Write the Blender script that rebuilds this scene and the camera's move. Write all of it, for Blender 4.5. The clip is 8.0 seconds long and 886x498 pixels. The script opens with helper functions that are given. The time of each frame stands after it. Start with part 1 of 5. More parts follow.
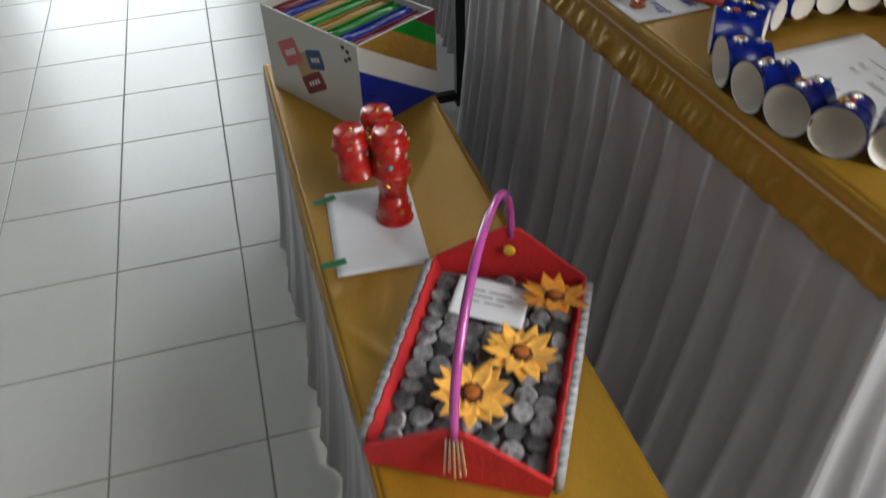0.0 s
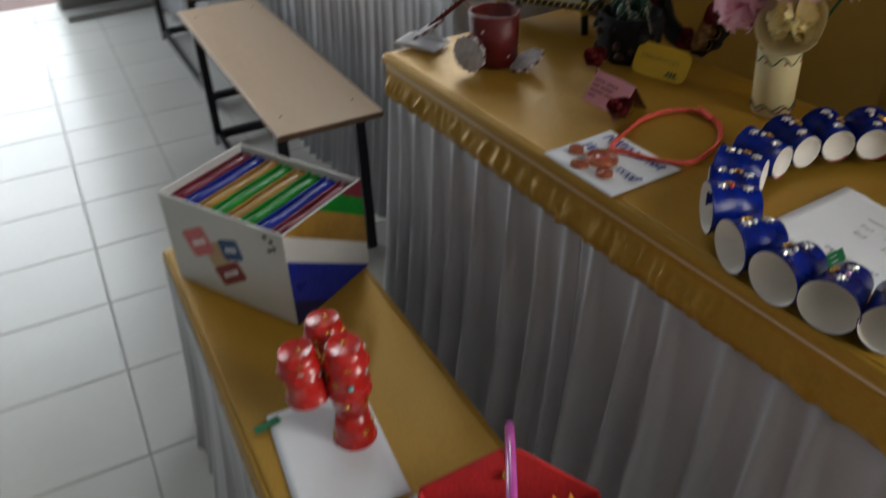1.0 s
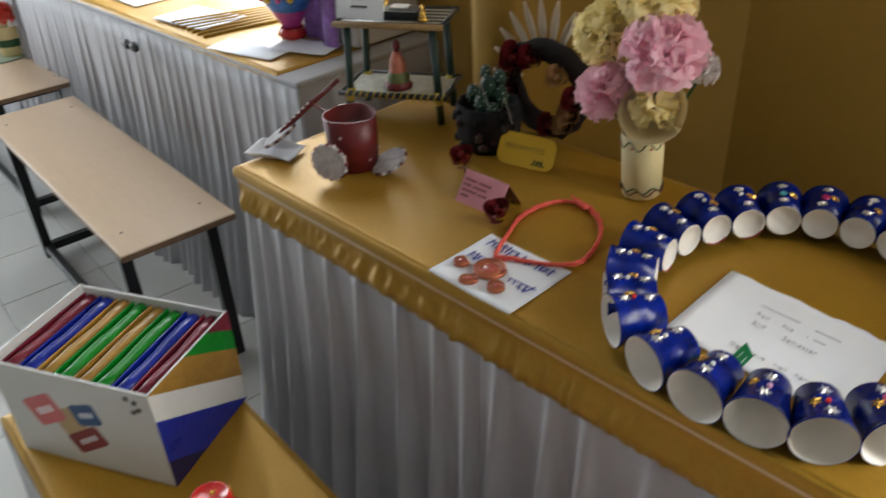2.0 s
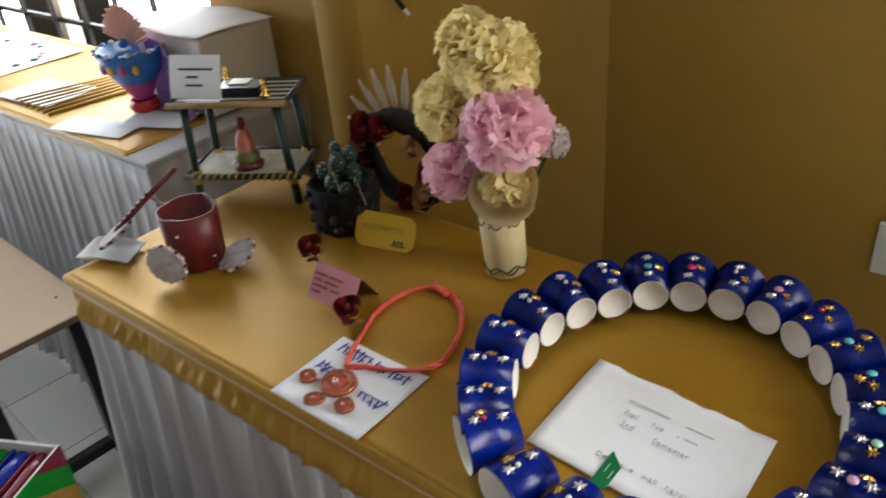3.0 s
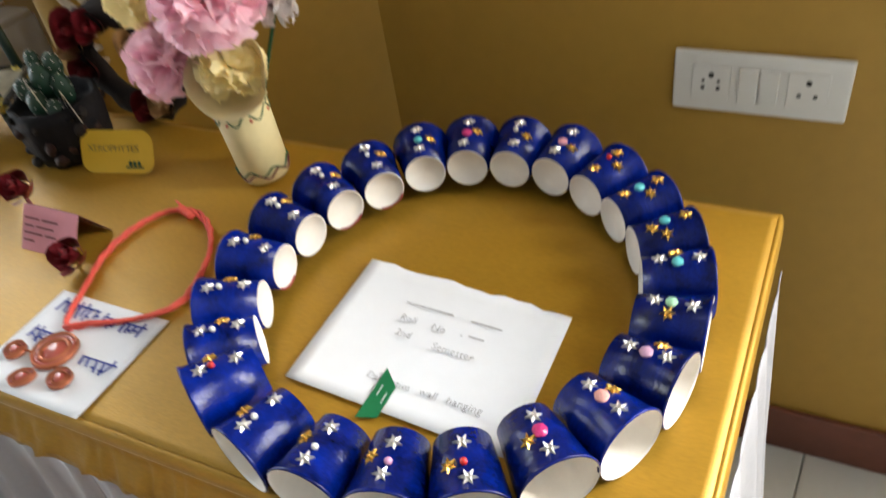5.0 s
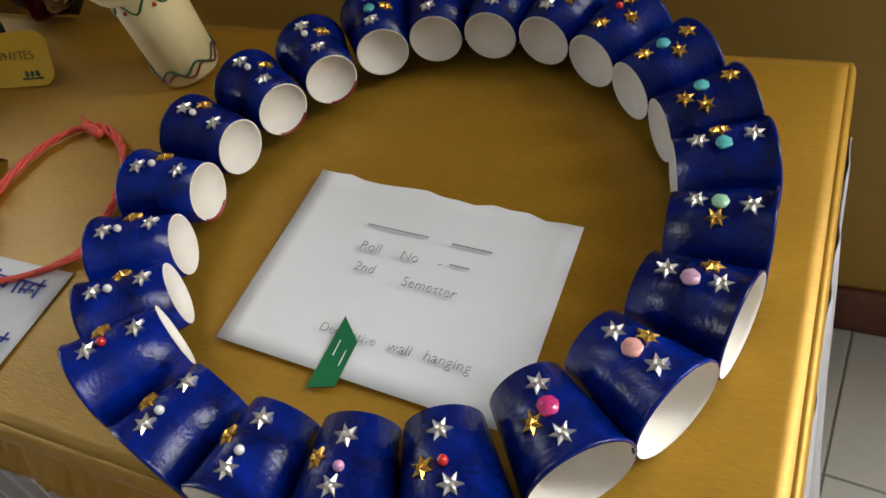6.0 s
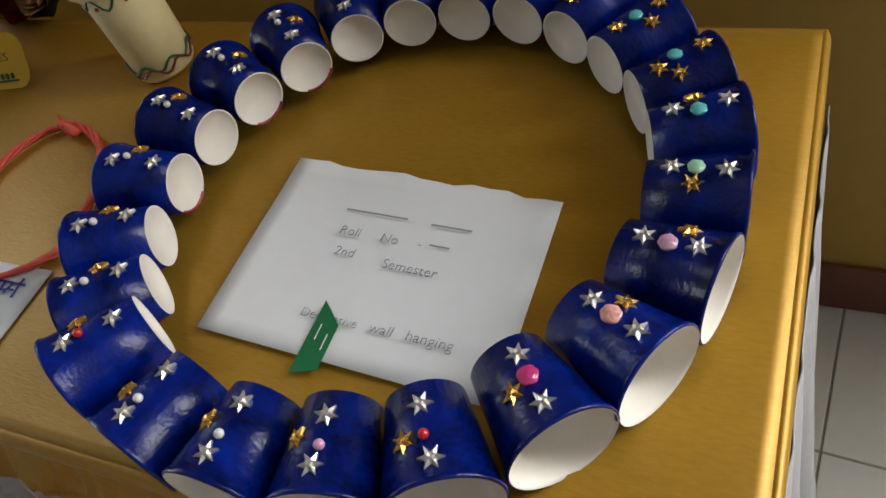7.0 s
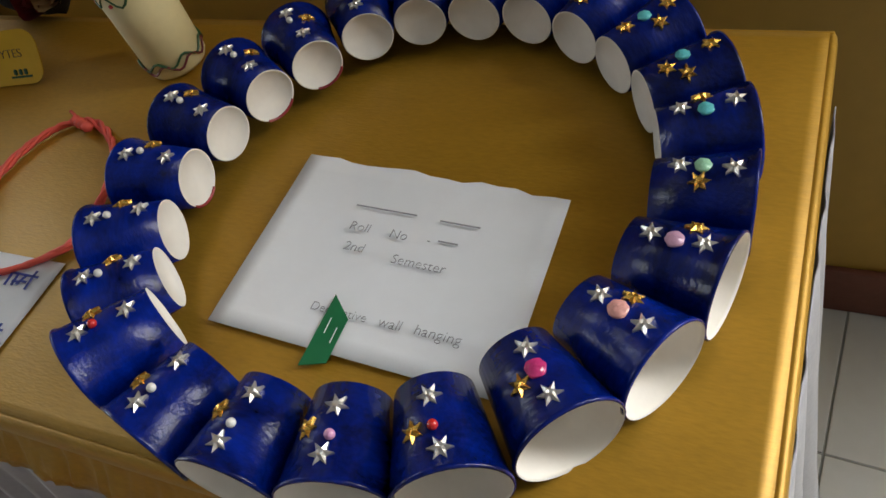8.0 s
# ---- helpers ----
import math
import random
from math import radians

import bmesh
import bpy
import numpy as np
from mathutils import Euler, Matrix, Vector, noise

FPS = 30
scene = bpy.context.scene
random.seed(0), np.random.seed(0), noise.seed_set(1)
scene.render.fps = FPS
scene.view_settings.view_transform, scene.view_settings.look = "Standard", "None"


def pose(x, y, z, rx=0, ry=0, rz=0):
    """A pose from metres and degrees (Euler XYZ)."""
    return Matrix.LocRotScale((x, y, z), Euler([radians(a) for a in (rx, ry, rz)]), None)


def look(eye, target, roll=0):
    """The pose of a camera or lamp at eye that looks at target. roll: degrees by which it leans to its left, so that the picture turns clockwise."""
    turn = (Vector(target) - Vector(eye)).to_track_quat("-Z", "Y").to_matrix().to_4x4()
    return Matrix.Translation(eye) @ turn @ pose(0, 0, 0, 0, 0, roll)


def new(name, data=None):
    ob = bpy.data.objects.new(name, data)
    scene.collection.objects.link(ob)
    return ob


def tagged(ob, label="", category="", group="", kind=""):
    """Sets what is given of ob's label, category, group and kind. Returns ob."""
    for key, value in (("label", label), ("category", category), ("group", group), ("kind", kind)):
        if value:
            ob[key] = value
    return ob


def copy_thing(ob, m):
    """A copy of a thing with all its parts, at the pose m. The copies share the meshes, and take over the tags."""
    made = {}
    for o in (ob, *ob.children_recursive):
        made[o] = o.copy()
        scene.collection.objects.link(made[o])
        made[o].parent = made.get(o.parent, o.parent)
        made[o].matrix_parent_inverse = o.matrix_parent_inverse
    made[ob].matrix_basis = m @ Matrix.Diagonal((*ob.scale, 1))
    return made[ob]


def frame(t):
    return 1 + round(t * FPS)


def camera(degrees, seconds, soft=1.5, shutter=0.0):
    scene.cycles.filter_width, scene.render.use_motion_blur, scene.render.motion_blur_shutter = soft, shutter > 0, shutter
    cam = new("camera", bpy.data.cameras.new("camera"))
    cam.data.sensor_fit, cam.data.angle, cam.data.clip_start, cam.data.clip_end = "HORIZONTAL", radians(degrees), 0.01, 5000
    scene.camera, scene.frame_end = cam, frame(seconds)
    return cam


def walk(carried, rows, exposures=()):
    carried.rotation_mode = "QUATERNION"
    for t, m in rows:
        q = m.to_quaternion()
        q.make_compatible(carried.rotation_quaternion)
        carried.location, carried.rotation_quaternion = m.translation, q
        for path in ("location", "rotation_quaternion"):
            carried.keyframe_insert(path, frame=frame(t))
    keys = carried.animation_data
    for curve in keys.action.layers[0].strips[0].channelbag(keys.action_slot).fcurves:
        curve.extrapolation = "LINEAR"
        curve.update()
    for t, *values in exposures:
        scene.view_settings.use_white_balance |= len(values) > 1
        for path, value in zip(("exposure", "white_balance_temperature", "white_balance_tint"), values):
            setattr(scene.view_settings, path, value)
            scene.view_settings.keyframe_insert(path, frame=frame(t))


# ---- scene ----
cam = camera(58.9, 8.0, shutter=0.5)
PATH = [
    (0, (0.406, -1.013, 1.232), (-1.021, -0.525, -0.081), -2.0),
    (0.3, (0.324, -0.98, 1.243), (-1.11, -0.499, -0.065), -2.1),
    (0.5, (0.287, -0.982, 1.243), (-1.155, -0.425, -0.026), -2.2),
    (0.6, (0.255, -0.984, 1.244), (-1.16, -0.376, -0.033), -1.5),
    (1, (0.152, -1.021, 1.262), (-1.268, -0.2, 0.117), -2.4),
    (1.5, (0.066, -1.021, 1.295), (-1.281, -0.04, 0.189), -5.0),
    (1.7, (0.044, -1.013, 1.3), (-1.25, 0.053, 0.209), -3.7),
    (3, (0.02, -0.809, 1.338), (-1.108, 0.482, 0.307), -5.2),
    (3.5, (0.031, -0.778, 1.333), (-1.007, 0.598, 0.318), -5.4),
    (4, (0.045, -0.772, 1.322), (-0.918, 0.639, 0.28), -5.6),
    (4.2, (0.05, -0.769, 1.317), (-0.882, 0.65, 0.26), -5.9),
    (4.5, (0.057, -0.735, 1.286), (-0.784, 0.695, 0.168), -6.2),
    (4.6, (0.059, -0.716, 1.28), (-0.764, 0.697, 0.128), -6.8),
    (5, (0.051, -0.637, 1.232), (-0.756, 0.681, -0.039), -9.9),
    (5.2, (0.039, -0.599, 1.203), (-0.745, 0.646, -0.151), -10.9),
    (6.3, (0.007, -0.502, 1.118), (-0.776, 0.59, -0.363), -19.2),
    (6.5, (0.01, -0.503, 1.113), (-0.746, 0.593, -0.379), -18.5),
    (7, (0.019, -0.514, 1.118), (-0.756, 0.593, -0.357), -19.7),
    (7.5, (0.022, -0.524, 1.121), (-0.769, 0.583, -0.345), -19.8),
    (8, (0.019, -0.521, 1.121), (-0.765, 0.585, -0.349), -19.4),
]
EXPOSURES = [(0, -1.7), (0.5, -1.93), (1.0, -1.77), (1.7, -1.2), (3.0, -0.95), (3.5, -0.4), (4.0, -0.15), (4.5, -0.12), (5.0, -0.35), (6.5, -1.42), (8.0, -1.48)]
walk(cam, [(t, look(eye, target, roll)) for t, eye, target, roll in PATH], EXPOSURES)

# ---- world and light ----
world = bpy.data.worlds.new("world")
scene.world = world
world.use_nodes = True
wn = world.node_tree
sky = wn.nodes.new("ShaderNodeTexSky")
sky.sky_type, sky.sun_disc, sky.sun_elevation, sky.sun_rotation = "NISHITA", False, radians(68), radians(-34)
wn.nodes["Background"].inputs["Strength"].default_value = 0.12
wn.links.new(sky.outputs[0], wn.nodes["Background"].inputs["Color"])


def lamp(name, kind, energy, m, color=(1, 1, 1), size=(1, 1), angle=0.5):
    data = bpy.data.lights.new(name, kind)
    data.energy, data.color = energy, color
    if kind == "AREA":
        data.shape, data.size, data.size_y = "RECTANGLE", size[0], size[1]
    else:
        data.angle = radians(angle)
    ob = new(name, data)
    ob.matrix_world = m
    return tagged(ob, name.replace("_", " ") + " daylight", "light", kind="structure")


lamp("sun", "SUN", 1.2, look((-2, 3, 9), (0, 0, 0)), (1, 0.95, 0.86), angle=12)
# daylight in the openings: the window behind the second table, the doorway, the next window along the wall
lamp("window_light", "AREA", 100, look((-2.62, 0.44, 1.75), (-2.62, -3, 1.0)), (0.86, 0.94, 1), (1.7, 1.8))
lamp("doorway_light", "AREA", 75, look((-4.36, -1.24, 1.08), (-2.4, -1.24, 0.5)), (0.88, 0.95, 1), (1.15, 1.9))
lamp("right_window_light", "AREA", 330, look((1.47, 0.51, 1.75), (1.2, -3, 1.3)), (0.98, 0.98, 0.95), (1.36, 1.8))


# ---- materials ----
def material(name, color, rough=0.6, metal=0.0, vary=0.12, scale=12.0, fine=140.0, bump=0.15, bump_scale=90.0, sheen=0.0,
             coat=0.0, stretch=(1, 1, 1), island=0.0, spec=0.5, detail=5.0, trans=0.0, glow_through=0.0, fixed=False, wear=1.0):
    m = bpy.data.materials.new(name)
    m.use_nodes = True
    nt = m.node_tree
    b = nt.nodes["Principled BSDF"]
    b.inputs["Roughness"].default_value, b.inputs["Metallic"].default_value = rough, metal
    b.inputs["Sheen Weight"].default_value, b.inputs["Coat Weight"].default_value = sheen, coat
    b.inputs["Specular IOR Level"].default_value = spec
    b.inputs["Transmission Weight"].default_value = trans
    co = nt.nodes.new("ShaderNodeTexCoord")
    mp = nt.nodes.new("ShaderNodeMapping")
    mp.inputs["Scale"].default_value = stretch
    if fixed:
        where = nt.nodes.new("ShaderNodeNewGeometry")
        nt.links.new(where.outputs["Position"], mp.inputs["Vector"])
    else:
        nt.links.new(co.outputs["Object"], mp.inputs["Vector"])
    n1, n2 = nt.nodes.new("ShaderNodeTexNoise"), nt.nodes.new("ShaderNodeTexNoise")
    for n, s in ((n1, scale), (n2, fine)):
        n.inputs["Scale"].default_value, n.inputs["Detail"].default_value = s, detail
        nt.links.new(mp.outputs[0], n.inputs["Vector"])
    mix = nt.nodes.new("ShaderNodeMath")
    mix.operation = "MULTIPLY_ADD"
    mix.inputs[1].default_value = 0.45
    nt.links.new(n2.outputs["Fac"], mix.inputs[0])
    nt.links.new(n1.outputs["Fac"], mix.inputs[2])
    ramp = nt.nodes.new("ShaderNodeMapRange")
    ramp.inputs["From Min"].default_value, ramp.inputs["From Max"].default_value = 0.45, 1.0
    ramp.inputs["To Min"].default_value, ramp.inputs["To Max"].default_value = 1 - vary, 1 + vary
    nt.links.new(mix.outputs[0], ramp.inputs["Value"])
    value = ramp.outputs[0]
    if island:
        info = nt.nodes.new("ShaderNodeObjectInfo")
        geo = nt.nodes.new("ShaderNodeNewGeometry")
        add = nt.nodes.new("ShaderNodeMath")
        nt.links.new(info.outputs["Random"], add.inputs[0])
        nt.links.new(geo.outputs["Random Per Island"], add.inputs[1])
        r2 = nt.nodes.new("ShaderNodeMapRange")
        r2.inputs["From Max"].default_value = 2.0
        r2.inputs["To Min"].default_value, r2.inputs["To Max"].default_value = 1 - island, 1 + island
        nt.links.new(add.outputs[0], r2.inputs["Value"])
        mul = nt.nodes.new("ShaderNodeMath")
        mul.operation = "MULTIPLY"
        nt.links.new(value, mul.inputs[0])
        nt.links.new(r2.outputs[0], mul.inputs[1])
        value = mul.outputs[0]
    tint = nt.nodes.new("ShaderNodeVectorMath")
    tint.operation = "SCALE"
    tint.inputs[0].default_value = color
    nt.links.new(value, tint.inputs["Scale"])
    nt.links.new(tint.outputs[0], b.inputs["Base Color"])
    rr = nt.nodes.new("ShaderNodeMapRange")
    rr.inputs["To Min"].default_value, rr.inputs["To Max"].default_value = max(rough - 0.1 * wear, 0.03), min(rough + 0.12 * wear, 1)
    nt.links.new(n1.outputs["Fac"], rr.inputs["Value"])
    nt.links.new(rr.outputs[0], b.inputs["Roughness"])
    if glow_through:
        tr = nt.nodes.new("ShaderNodeBsdfTranslucent")
        nt.links.new(tint.outputs[0], tr.inputs["Color"])
        both = nt.nodes.new("ShaderNodeMixShader")
        both.inputs[0].default_value = glow_through
        nt.links.new(b.outputs[0], both.inputs[1])
        nt.links.new(tr.outputs[0], both.inputs[2])
        nt.links.new(both.outputs[0], nt.nodes["Material Output"].inputs["Surface"])
    if bump:
        n3 = nt.nodes.new("ShaderNodeTexNoise")
        n3.inputs["Scale"].default_value, n3.inputs["Detail"].default_value = bump_scale, 4
        nt.links.new(mp.outputs[0], n3.inputs["Vector"])
        bp = nt.nodes.new("ShaderNodeBump")
        bp.inputs["Strength"].default_value, bp.inputs["Distance"].default_value = bump, 0.004
        nt.links.new(n3.outputs["Fac"], bp.inputs["Height"])
        nt.links.new(bp.outputs[0], b.inputs["Normal"])
    return m


GOLD = material("gold_satin", (0.41, 0.225, 0.019), 0.42, 0.32, 0.24, 4.5, 420, 0.09, 620, sheen=0.02, stretch=(0.3, 1, 1), spec=0.5)
SKIRT = material("grey_satin", (0.37, 0.37, 0.40), 0.5, 0.0, 0.1, 5, 200, 0.1, 300, sheen=0.3)
WALL = material("ochre_paint", (0.40, 0.231, 0.034), 0.6, 0.0, 0.1, 2.2, 40, 0.12, 60)
# paint of the outer walls, set dark to hold back bounced light
DIMPAINT = material("pale_paint", (0.15, 0.145, 0.135), 0.7, 0.0, 0.08, 2, 40, 0.1, 60)
BASE = material("red_brown_paint", (0.16, 0.05, 0.03), 0.45, 0.0, 0.2, 6, 60)
TILE = material("glazed_tile", (0.60, 0.60, 0.57), 0.29, 0.0, 0.05, 3, 60, 0.006, 5, island=0.04, fixed=True, wear=0.15)
GROUT = material("grout", (0.3, 0.3, 0.28), 0.9, 0.0, 0.2, 20, 200)
# ceiling wash, darkened to weaken the light it sends down
CEIL = material("white_wash", (0.24, 0.24, 0.23), 0.9, 0.0, 0.05, 3, 30)
WOOD = material("laminate_wood", (0.62, 0.46, 0.32), 0.34, 0.0, 0.12, 6, 120, 0.08, 100, stretch=(0.15, 1, 1))
EDGE = material("raw_wood_edge", (0.2, 0.12, 0.07), 0.7, 0.0, 0.2, 30, 200)
STEEL = material("black_steel", (0.02, 0.02, 0.022), 0.4, 0.5, 0.2, 30, 200)
PAPER = material("white_paper", (0.80, 0.83, 0.89), 0.85, 0.0, 0.03, 8, 60, 0.12, 24)
INK = material("blue_ink", (0.03, 0.05, 0.3), 0.7, bump=0)
GREYINK = material("pale_pencil", (0.26, 0.27, 0.31), 0.8, bump=0)
DARKINK = material("dark_ink", (0.06, 0.06, 0.07), 0.7, bump=0)
GREEN_TAPE = material("green_tape", (0.0, 0.15, 0.05), 0.5, 0.0, 0.08, 40, 200, 0.05)
BLUE = material("blue_acrylic", (0.0002, 0.0095, 0.15), 0.22, 0.0, 0.95, 55, 400, 0.12, 420, stretch=(1, 1, 0.3), island=0.35, spec=0.28, wear=0.4)
CUPWHITE = material("white_cup_paper", (0.78, 0.75, 0.70), 0.75, 0.0, 0.05, 30, 200, 0.08)
SILVER = material("silver_foil", (0.68, 0.66, 0.62), 0.32, 0.85, 0.15, 200, 400, 0.1)
GOLDFOIL = material("gold_foil", (0.75, 0.45, 0.1), 0.25, 0.9, 0.15, 200, 400, 0.1)
PLASTIC = material("white_plastic", (0.72, 0.71, 0.68), 0.35, 0.0, 0.03, 10, 60, 0.02)
DARKHOLE = material("dark_hole", (0.02, 0.02, 0.02), 0.8, bump=0)


def paint(name, color, rough=0.5, **kw):
    return material(name, color, rough, **kw)


# ---- mesh helpers ----
def link(name, bm, mats, parent=None, label="", smooth=False):
    me = bpy.data.meshes.new(name)
    bm.to_mesh(me)
    bm.free()
    for m in mats if isinstance(mats, (list, tuple)) else [mats]:
        me.materials.append(m)
    if smooth:
        for p in me.polygons:
            p.use_smooth = True
    ob = new(name, me)
    if parent:
        ob.parent = parent
    if label:
        ob["label"] = label
    return ob


def part(name, bm, mats, parent, label="", smooth=False):
    return link(name, bm, mats, parent, label, smooth)


def empty(name, m, label, category, group="", kind=""):
    ob = new(name)
    ob.empty_display_size = 0.05
    ob.matrix_world = m
    return tagged(ob, label, category, group, kind)


def box(bm, x0, x1, y0, y1, z0, z1, bevel=0.0, mat=0, m=None):
    r = bmesh.ops.create_cube(bm, size=1)
    vs = r["verts"]
    for v in vs:
        v.co = Vector((x0 + (v.co.x + 0.5) * (x1 - x0), y0 + (v.co.y + 0.5) * (y1 - y0), z0 + (v.co.z + 0.5) * (z1 - z0)))
    faces = {f for v in vs for f in v.link_faces}
    if bevel:
        out = bmesh.ops.bevel(bm, geom=list({e for f in faces for e in f.edges}), offset=bevel, segments=2, affect="EDGES", profile=0.5)
        vs = list({v for v in vs if v.is_valid} | set(out["verts"]))
        faces = {f for v in vs for f in v.link_faces}
    for f in faces:
        f.material_index = mat
    if m is not None:
        bmesh.ops.transform(bm, matrix=m, verts=vs)
    return vs


def boxed(*a, **k):
    bm = bmesh.new()
    box(bm, *a, **k)
    return bm


def lathe(bm, profile, n=24, mat=0, m=None, wob=None):
    """A turned shape about z from (radius, height) pairs; a zero radius closes it."""
    rows, made = [], []
    for r, z in profile:
        if r <= 1e-6:
            row = [bm.verts.new((0, 0, z))]
        else:
            row = [bm.verts.new((r * math.cos(a) * (wob(a, z) if wob else 1), r * math.sin(a) * (wob(a, z) if wob else 1), z)) for a in (2 * math.pi * i / n for i in range(n))]
        rows.append(row)
        made += row
    for p, q in zip(rows, rows[1:]):
        for i in range(n):
            j = (i + 1) % n
            if len(p) == 1 and len(q) == 1:
                continue
            if len(p) == 1:
                f = bm.faces.new((p[0], q[j], q[i]))
            elif len(q) == 1:
                f = bm.faces.new((p[i], p[j], q[0]))
            else:
                f = bm.faces.new((p[i], p[j], q[j], q[i]))
            f.material_index = mat
    if m is not None:
        bmesh.ops.transform(bm, matrix=m, verts=made)
    return made


def tube(bm, pts, r, n=8, mat=0, closed=False, taper=None):
    """A round bar along points."""
    pts = [Vector(p) for p in pts]
    rows = []
    count = len(pts)
    for i, p in enumerate(pts):
        a = pts[i - 1] if (i or closed) else p
        b = pts[(i + 1) % count] if (i < count - 1 or closed) else p
        d = (b - a).normalized()
        u = d.cross(Vector((0, 0, 1)))
        u = u.normalized() if u.length > 1e-4 else Vector((1, 0, 0))
        w = d.cross(u).normalized()
        rad = r * (taper(i / max(count - 1, 1)) if taper else 1)
        rows.append([bm.verts.new(p + rad * (math.cos(t) * u + math.sin(t) * w)) for t in (2 * math.pi * k / n for k in range(n))])
    pairs = list(zip(rows, rows[1:])) + ([(rows[-1], rows[0])] if closed else [])
    for p, q in pairs:
        for i in range(n):
            j = (i + 1) % n
            f = bm.faces.new((p[i], p[j], q[j], q[i]))
            f.material_index = mat
    if not closed:
        for row, flip in ((rows[0], True), (rows[-1], False)):
            f = bm.faces.new(row[::-1] if flip else row)
            f.material_index = mat
    return [v for row in rows for v in row]


def sheet(bm, nx, ny, fn, mat=0, thick=0.0):
    """A curved sheet from fn(u, v), u and v from 0 to 1; with thickness it gets a second skin below."""
    rows = [[bm.verts.new(fn(i / nx, j / ny)) for i in range(nx + 1)] for j in range(ny + 1)]
    faces = []
    for j in range(ny):
        for i in range(nx):
            f = bm.faces.new((rows[j][i], rows[j][i + 1], rows[j + 1][i + 1], rows[j + 1][i]))
            f.material_index = mat
            faces.append(f)
    if thick:
        bmesh.ops.recalc_face_normals(bm, faces=faces)
        bmesh.ops.solidify(bm, geom=faces, thickness=thick)
    return faces


def ball(bm, p, r, mat=0, sub=2, squash=(1, 1, 1)):
    out = bmesh.ops.create_icosphere(bm, subdivisions=sub, radius=r)
    for v in out["verts"]:
        v.co = Vector((v.co.x * squash[0], v.co.y * squash[1], v.co.z * squash[2])) + Vector(p)
        for f in v.link_faces:
            f.material_index = mat


def words(text, size, mat, parent, m, name="writing", label="", depth=0.0003):
    """Lettering in the built-in font, as a mesh under its thing."""
    curve = bpy.data.curves.new(name, "FONT")
    curve.body, curve.size, curve.extrude, curve.offset = text, size, depth, -0.00030
    ob = bpy.data.objects.new(name, curve)
    scene.collection.objects.link(ob)
    dg = bpy.context.evaluated_depsgraph_get()
    me = bpy.data.meshes.new_from_object(ob.evaluated_get(dg))
    bpy.data.objects.remove(ob)
    bpy.data.curves.remove(curve)
    me.materials.clear()
    me.materials.append(mat)
    out = new(name, me)
    out.parent = parent
    out.matrix_local = m
    if label:
        out["label"] = label
    return out


def bars(rows, height, mat, parent, name="writing", z=0.0012, m=None):
    """Unreadable writing: a bar a word, from (x0, x1, y)."""
    for x0, x1, y in rows:
        bm = bmesh.new()
        box(bm, x0, x1, y, y + height, z, z + 0.0003)
        ob = part(name, bm, mat, parent)
        if m is not None:
            ob.matrix_local = m


# ---- structure ----
BACK, FRONT, LEFT, RIGHT, TOP = 0.322, -4.4, -4.3, 2.6, 3.0
WIN = (-3.55, -1.64, 0.60, 2.7)
WIN2 = (0.77, 2.17, 0.80, 2.7)


def wall(name, bm, mat=None, label=""):
    return tagged(link(name, bm, mat or WALL), label, "wall", kind="structure")


bm = bmesh.new()
box(bm, WIN[1], WIN2[0], BACK, BACK + 0.2, 0, TOP)
box(bm, WIN2[1], RIGHT, BACK, BACK + 0.2, 0, TOP)
box(bm, WIN2[0], WIN2[1], BACK, BACK + 0.2, 0, WIN2[2])
box(bm, WIN2[0], WIN2[1], BACK, BACK + 0.2, WIN2[3], TOP)
box(bm, LEFT, WIN[0], BACK, BACK + 0.2, 0, TOP)
box(bm, WIN[0], WIN[1], BACK, BACK + 0.2, 0, WIN[2])
box(bm, WIN[0], WIN[1], BACK, BACK + 0.2, WIN[3], TOP)
wall("wall_back", bm, label="ochre painted plaster wall with a grilled window")
# the pillar's face is splayed: from its near corner it runs back to meet the wall
PILLAR = [(-1.24, BACK + 0.002), (-0.93, 0.02), (-0.572, BACK + 0.002)]
bm = bmesh.new()
foot, head = ([bm.verts.new((x, y, z)) for x, y in PILLAR] for z in (0, TOP))
bm.faces.new(foot[::-1])
bm.faces.new(head)
for k in range(3):
    bm.faces.new((foot[k - 1], foot[k], head[k], head[k - 1]))
bmesh.ops.recalc_face_normals(bm, faces=bm.faces)
bmesh.ops.bevel(bm, geom=[e for e in bm.edges if e.verts[0].co.y < 0.1 and e.verts[1].co.y < 0.1], offset=0.07, segments=8, affect="EDGES", profile=0.5)
for f in bm.faces:
    f.smooth = abs(f.normal.z) < 0.1 and f.calc_area() < 0.2
wall("pillar", bm, label="ochre painted pillar with a splayed face standing out from the wall")
bm = bmesh.new()
box(bm, LEFT - 0.2, LEFT, -0.64, BACK + 0.2, 0, TOP)
box(bm, LEFT - 0.2, LEFT, FRONT - 0.2, -1.85, 0, TOP)
box(bm, LEFT - 0.2, LEFT, -1.85, -0.64, 2.15, TOP)
wall("wall_left", bm, DIMPAINT, "end wall with a doorway, its paint darkened to cut bounced light")
# out of view: left without openings and dark, to keep light off the table fronts
wall("wall_front", boxed(LEFT, RIGHT, FRONT - 0.2, FRONT, 0, TOP), DIMPAINT, "unseen plain long wall, darkened and closed to cut front light")
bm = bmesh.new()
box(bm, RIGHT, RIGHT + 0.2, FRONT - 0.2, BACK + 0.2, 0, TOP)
wall("wall_right", bm, DIMPAINT, "unseen plain end wall, darkened to cut bounced light")
tagged(link("ceiling", boxed(LEFT - 0.2, RIGHT + 0.2, FRONT - 0.2, BACK + 0.2, TOP, TOP + 0.15), CEIL), "unseen flat ceiling, its wash darkened to cut bounced light", "ceiling", kind="structure")

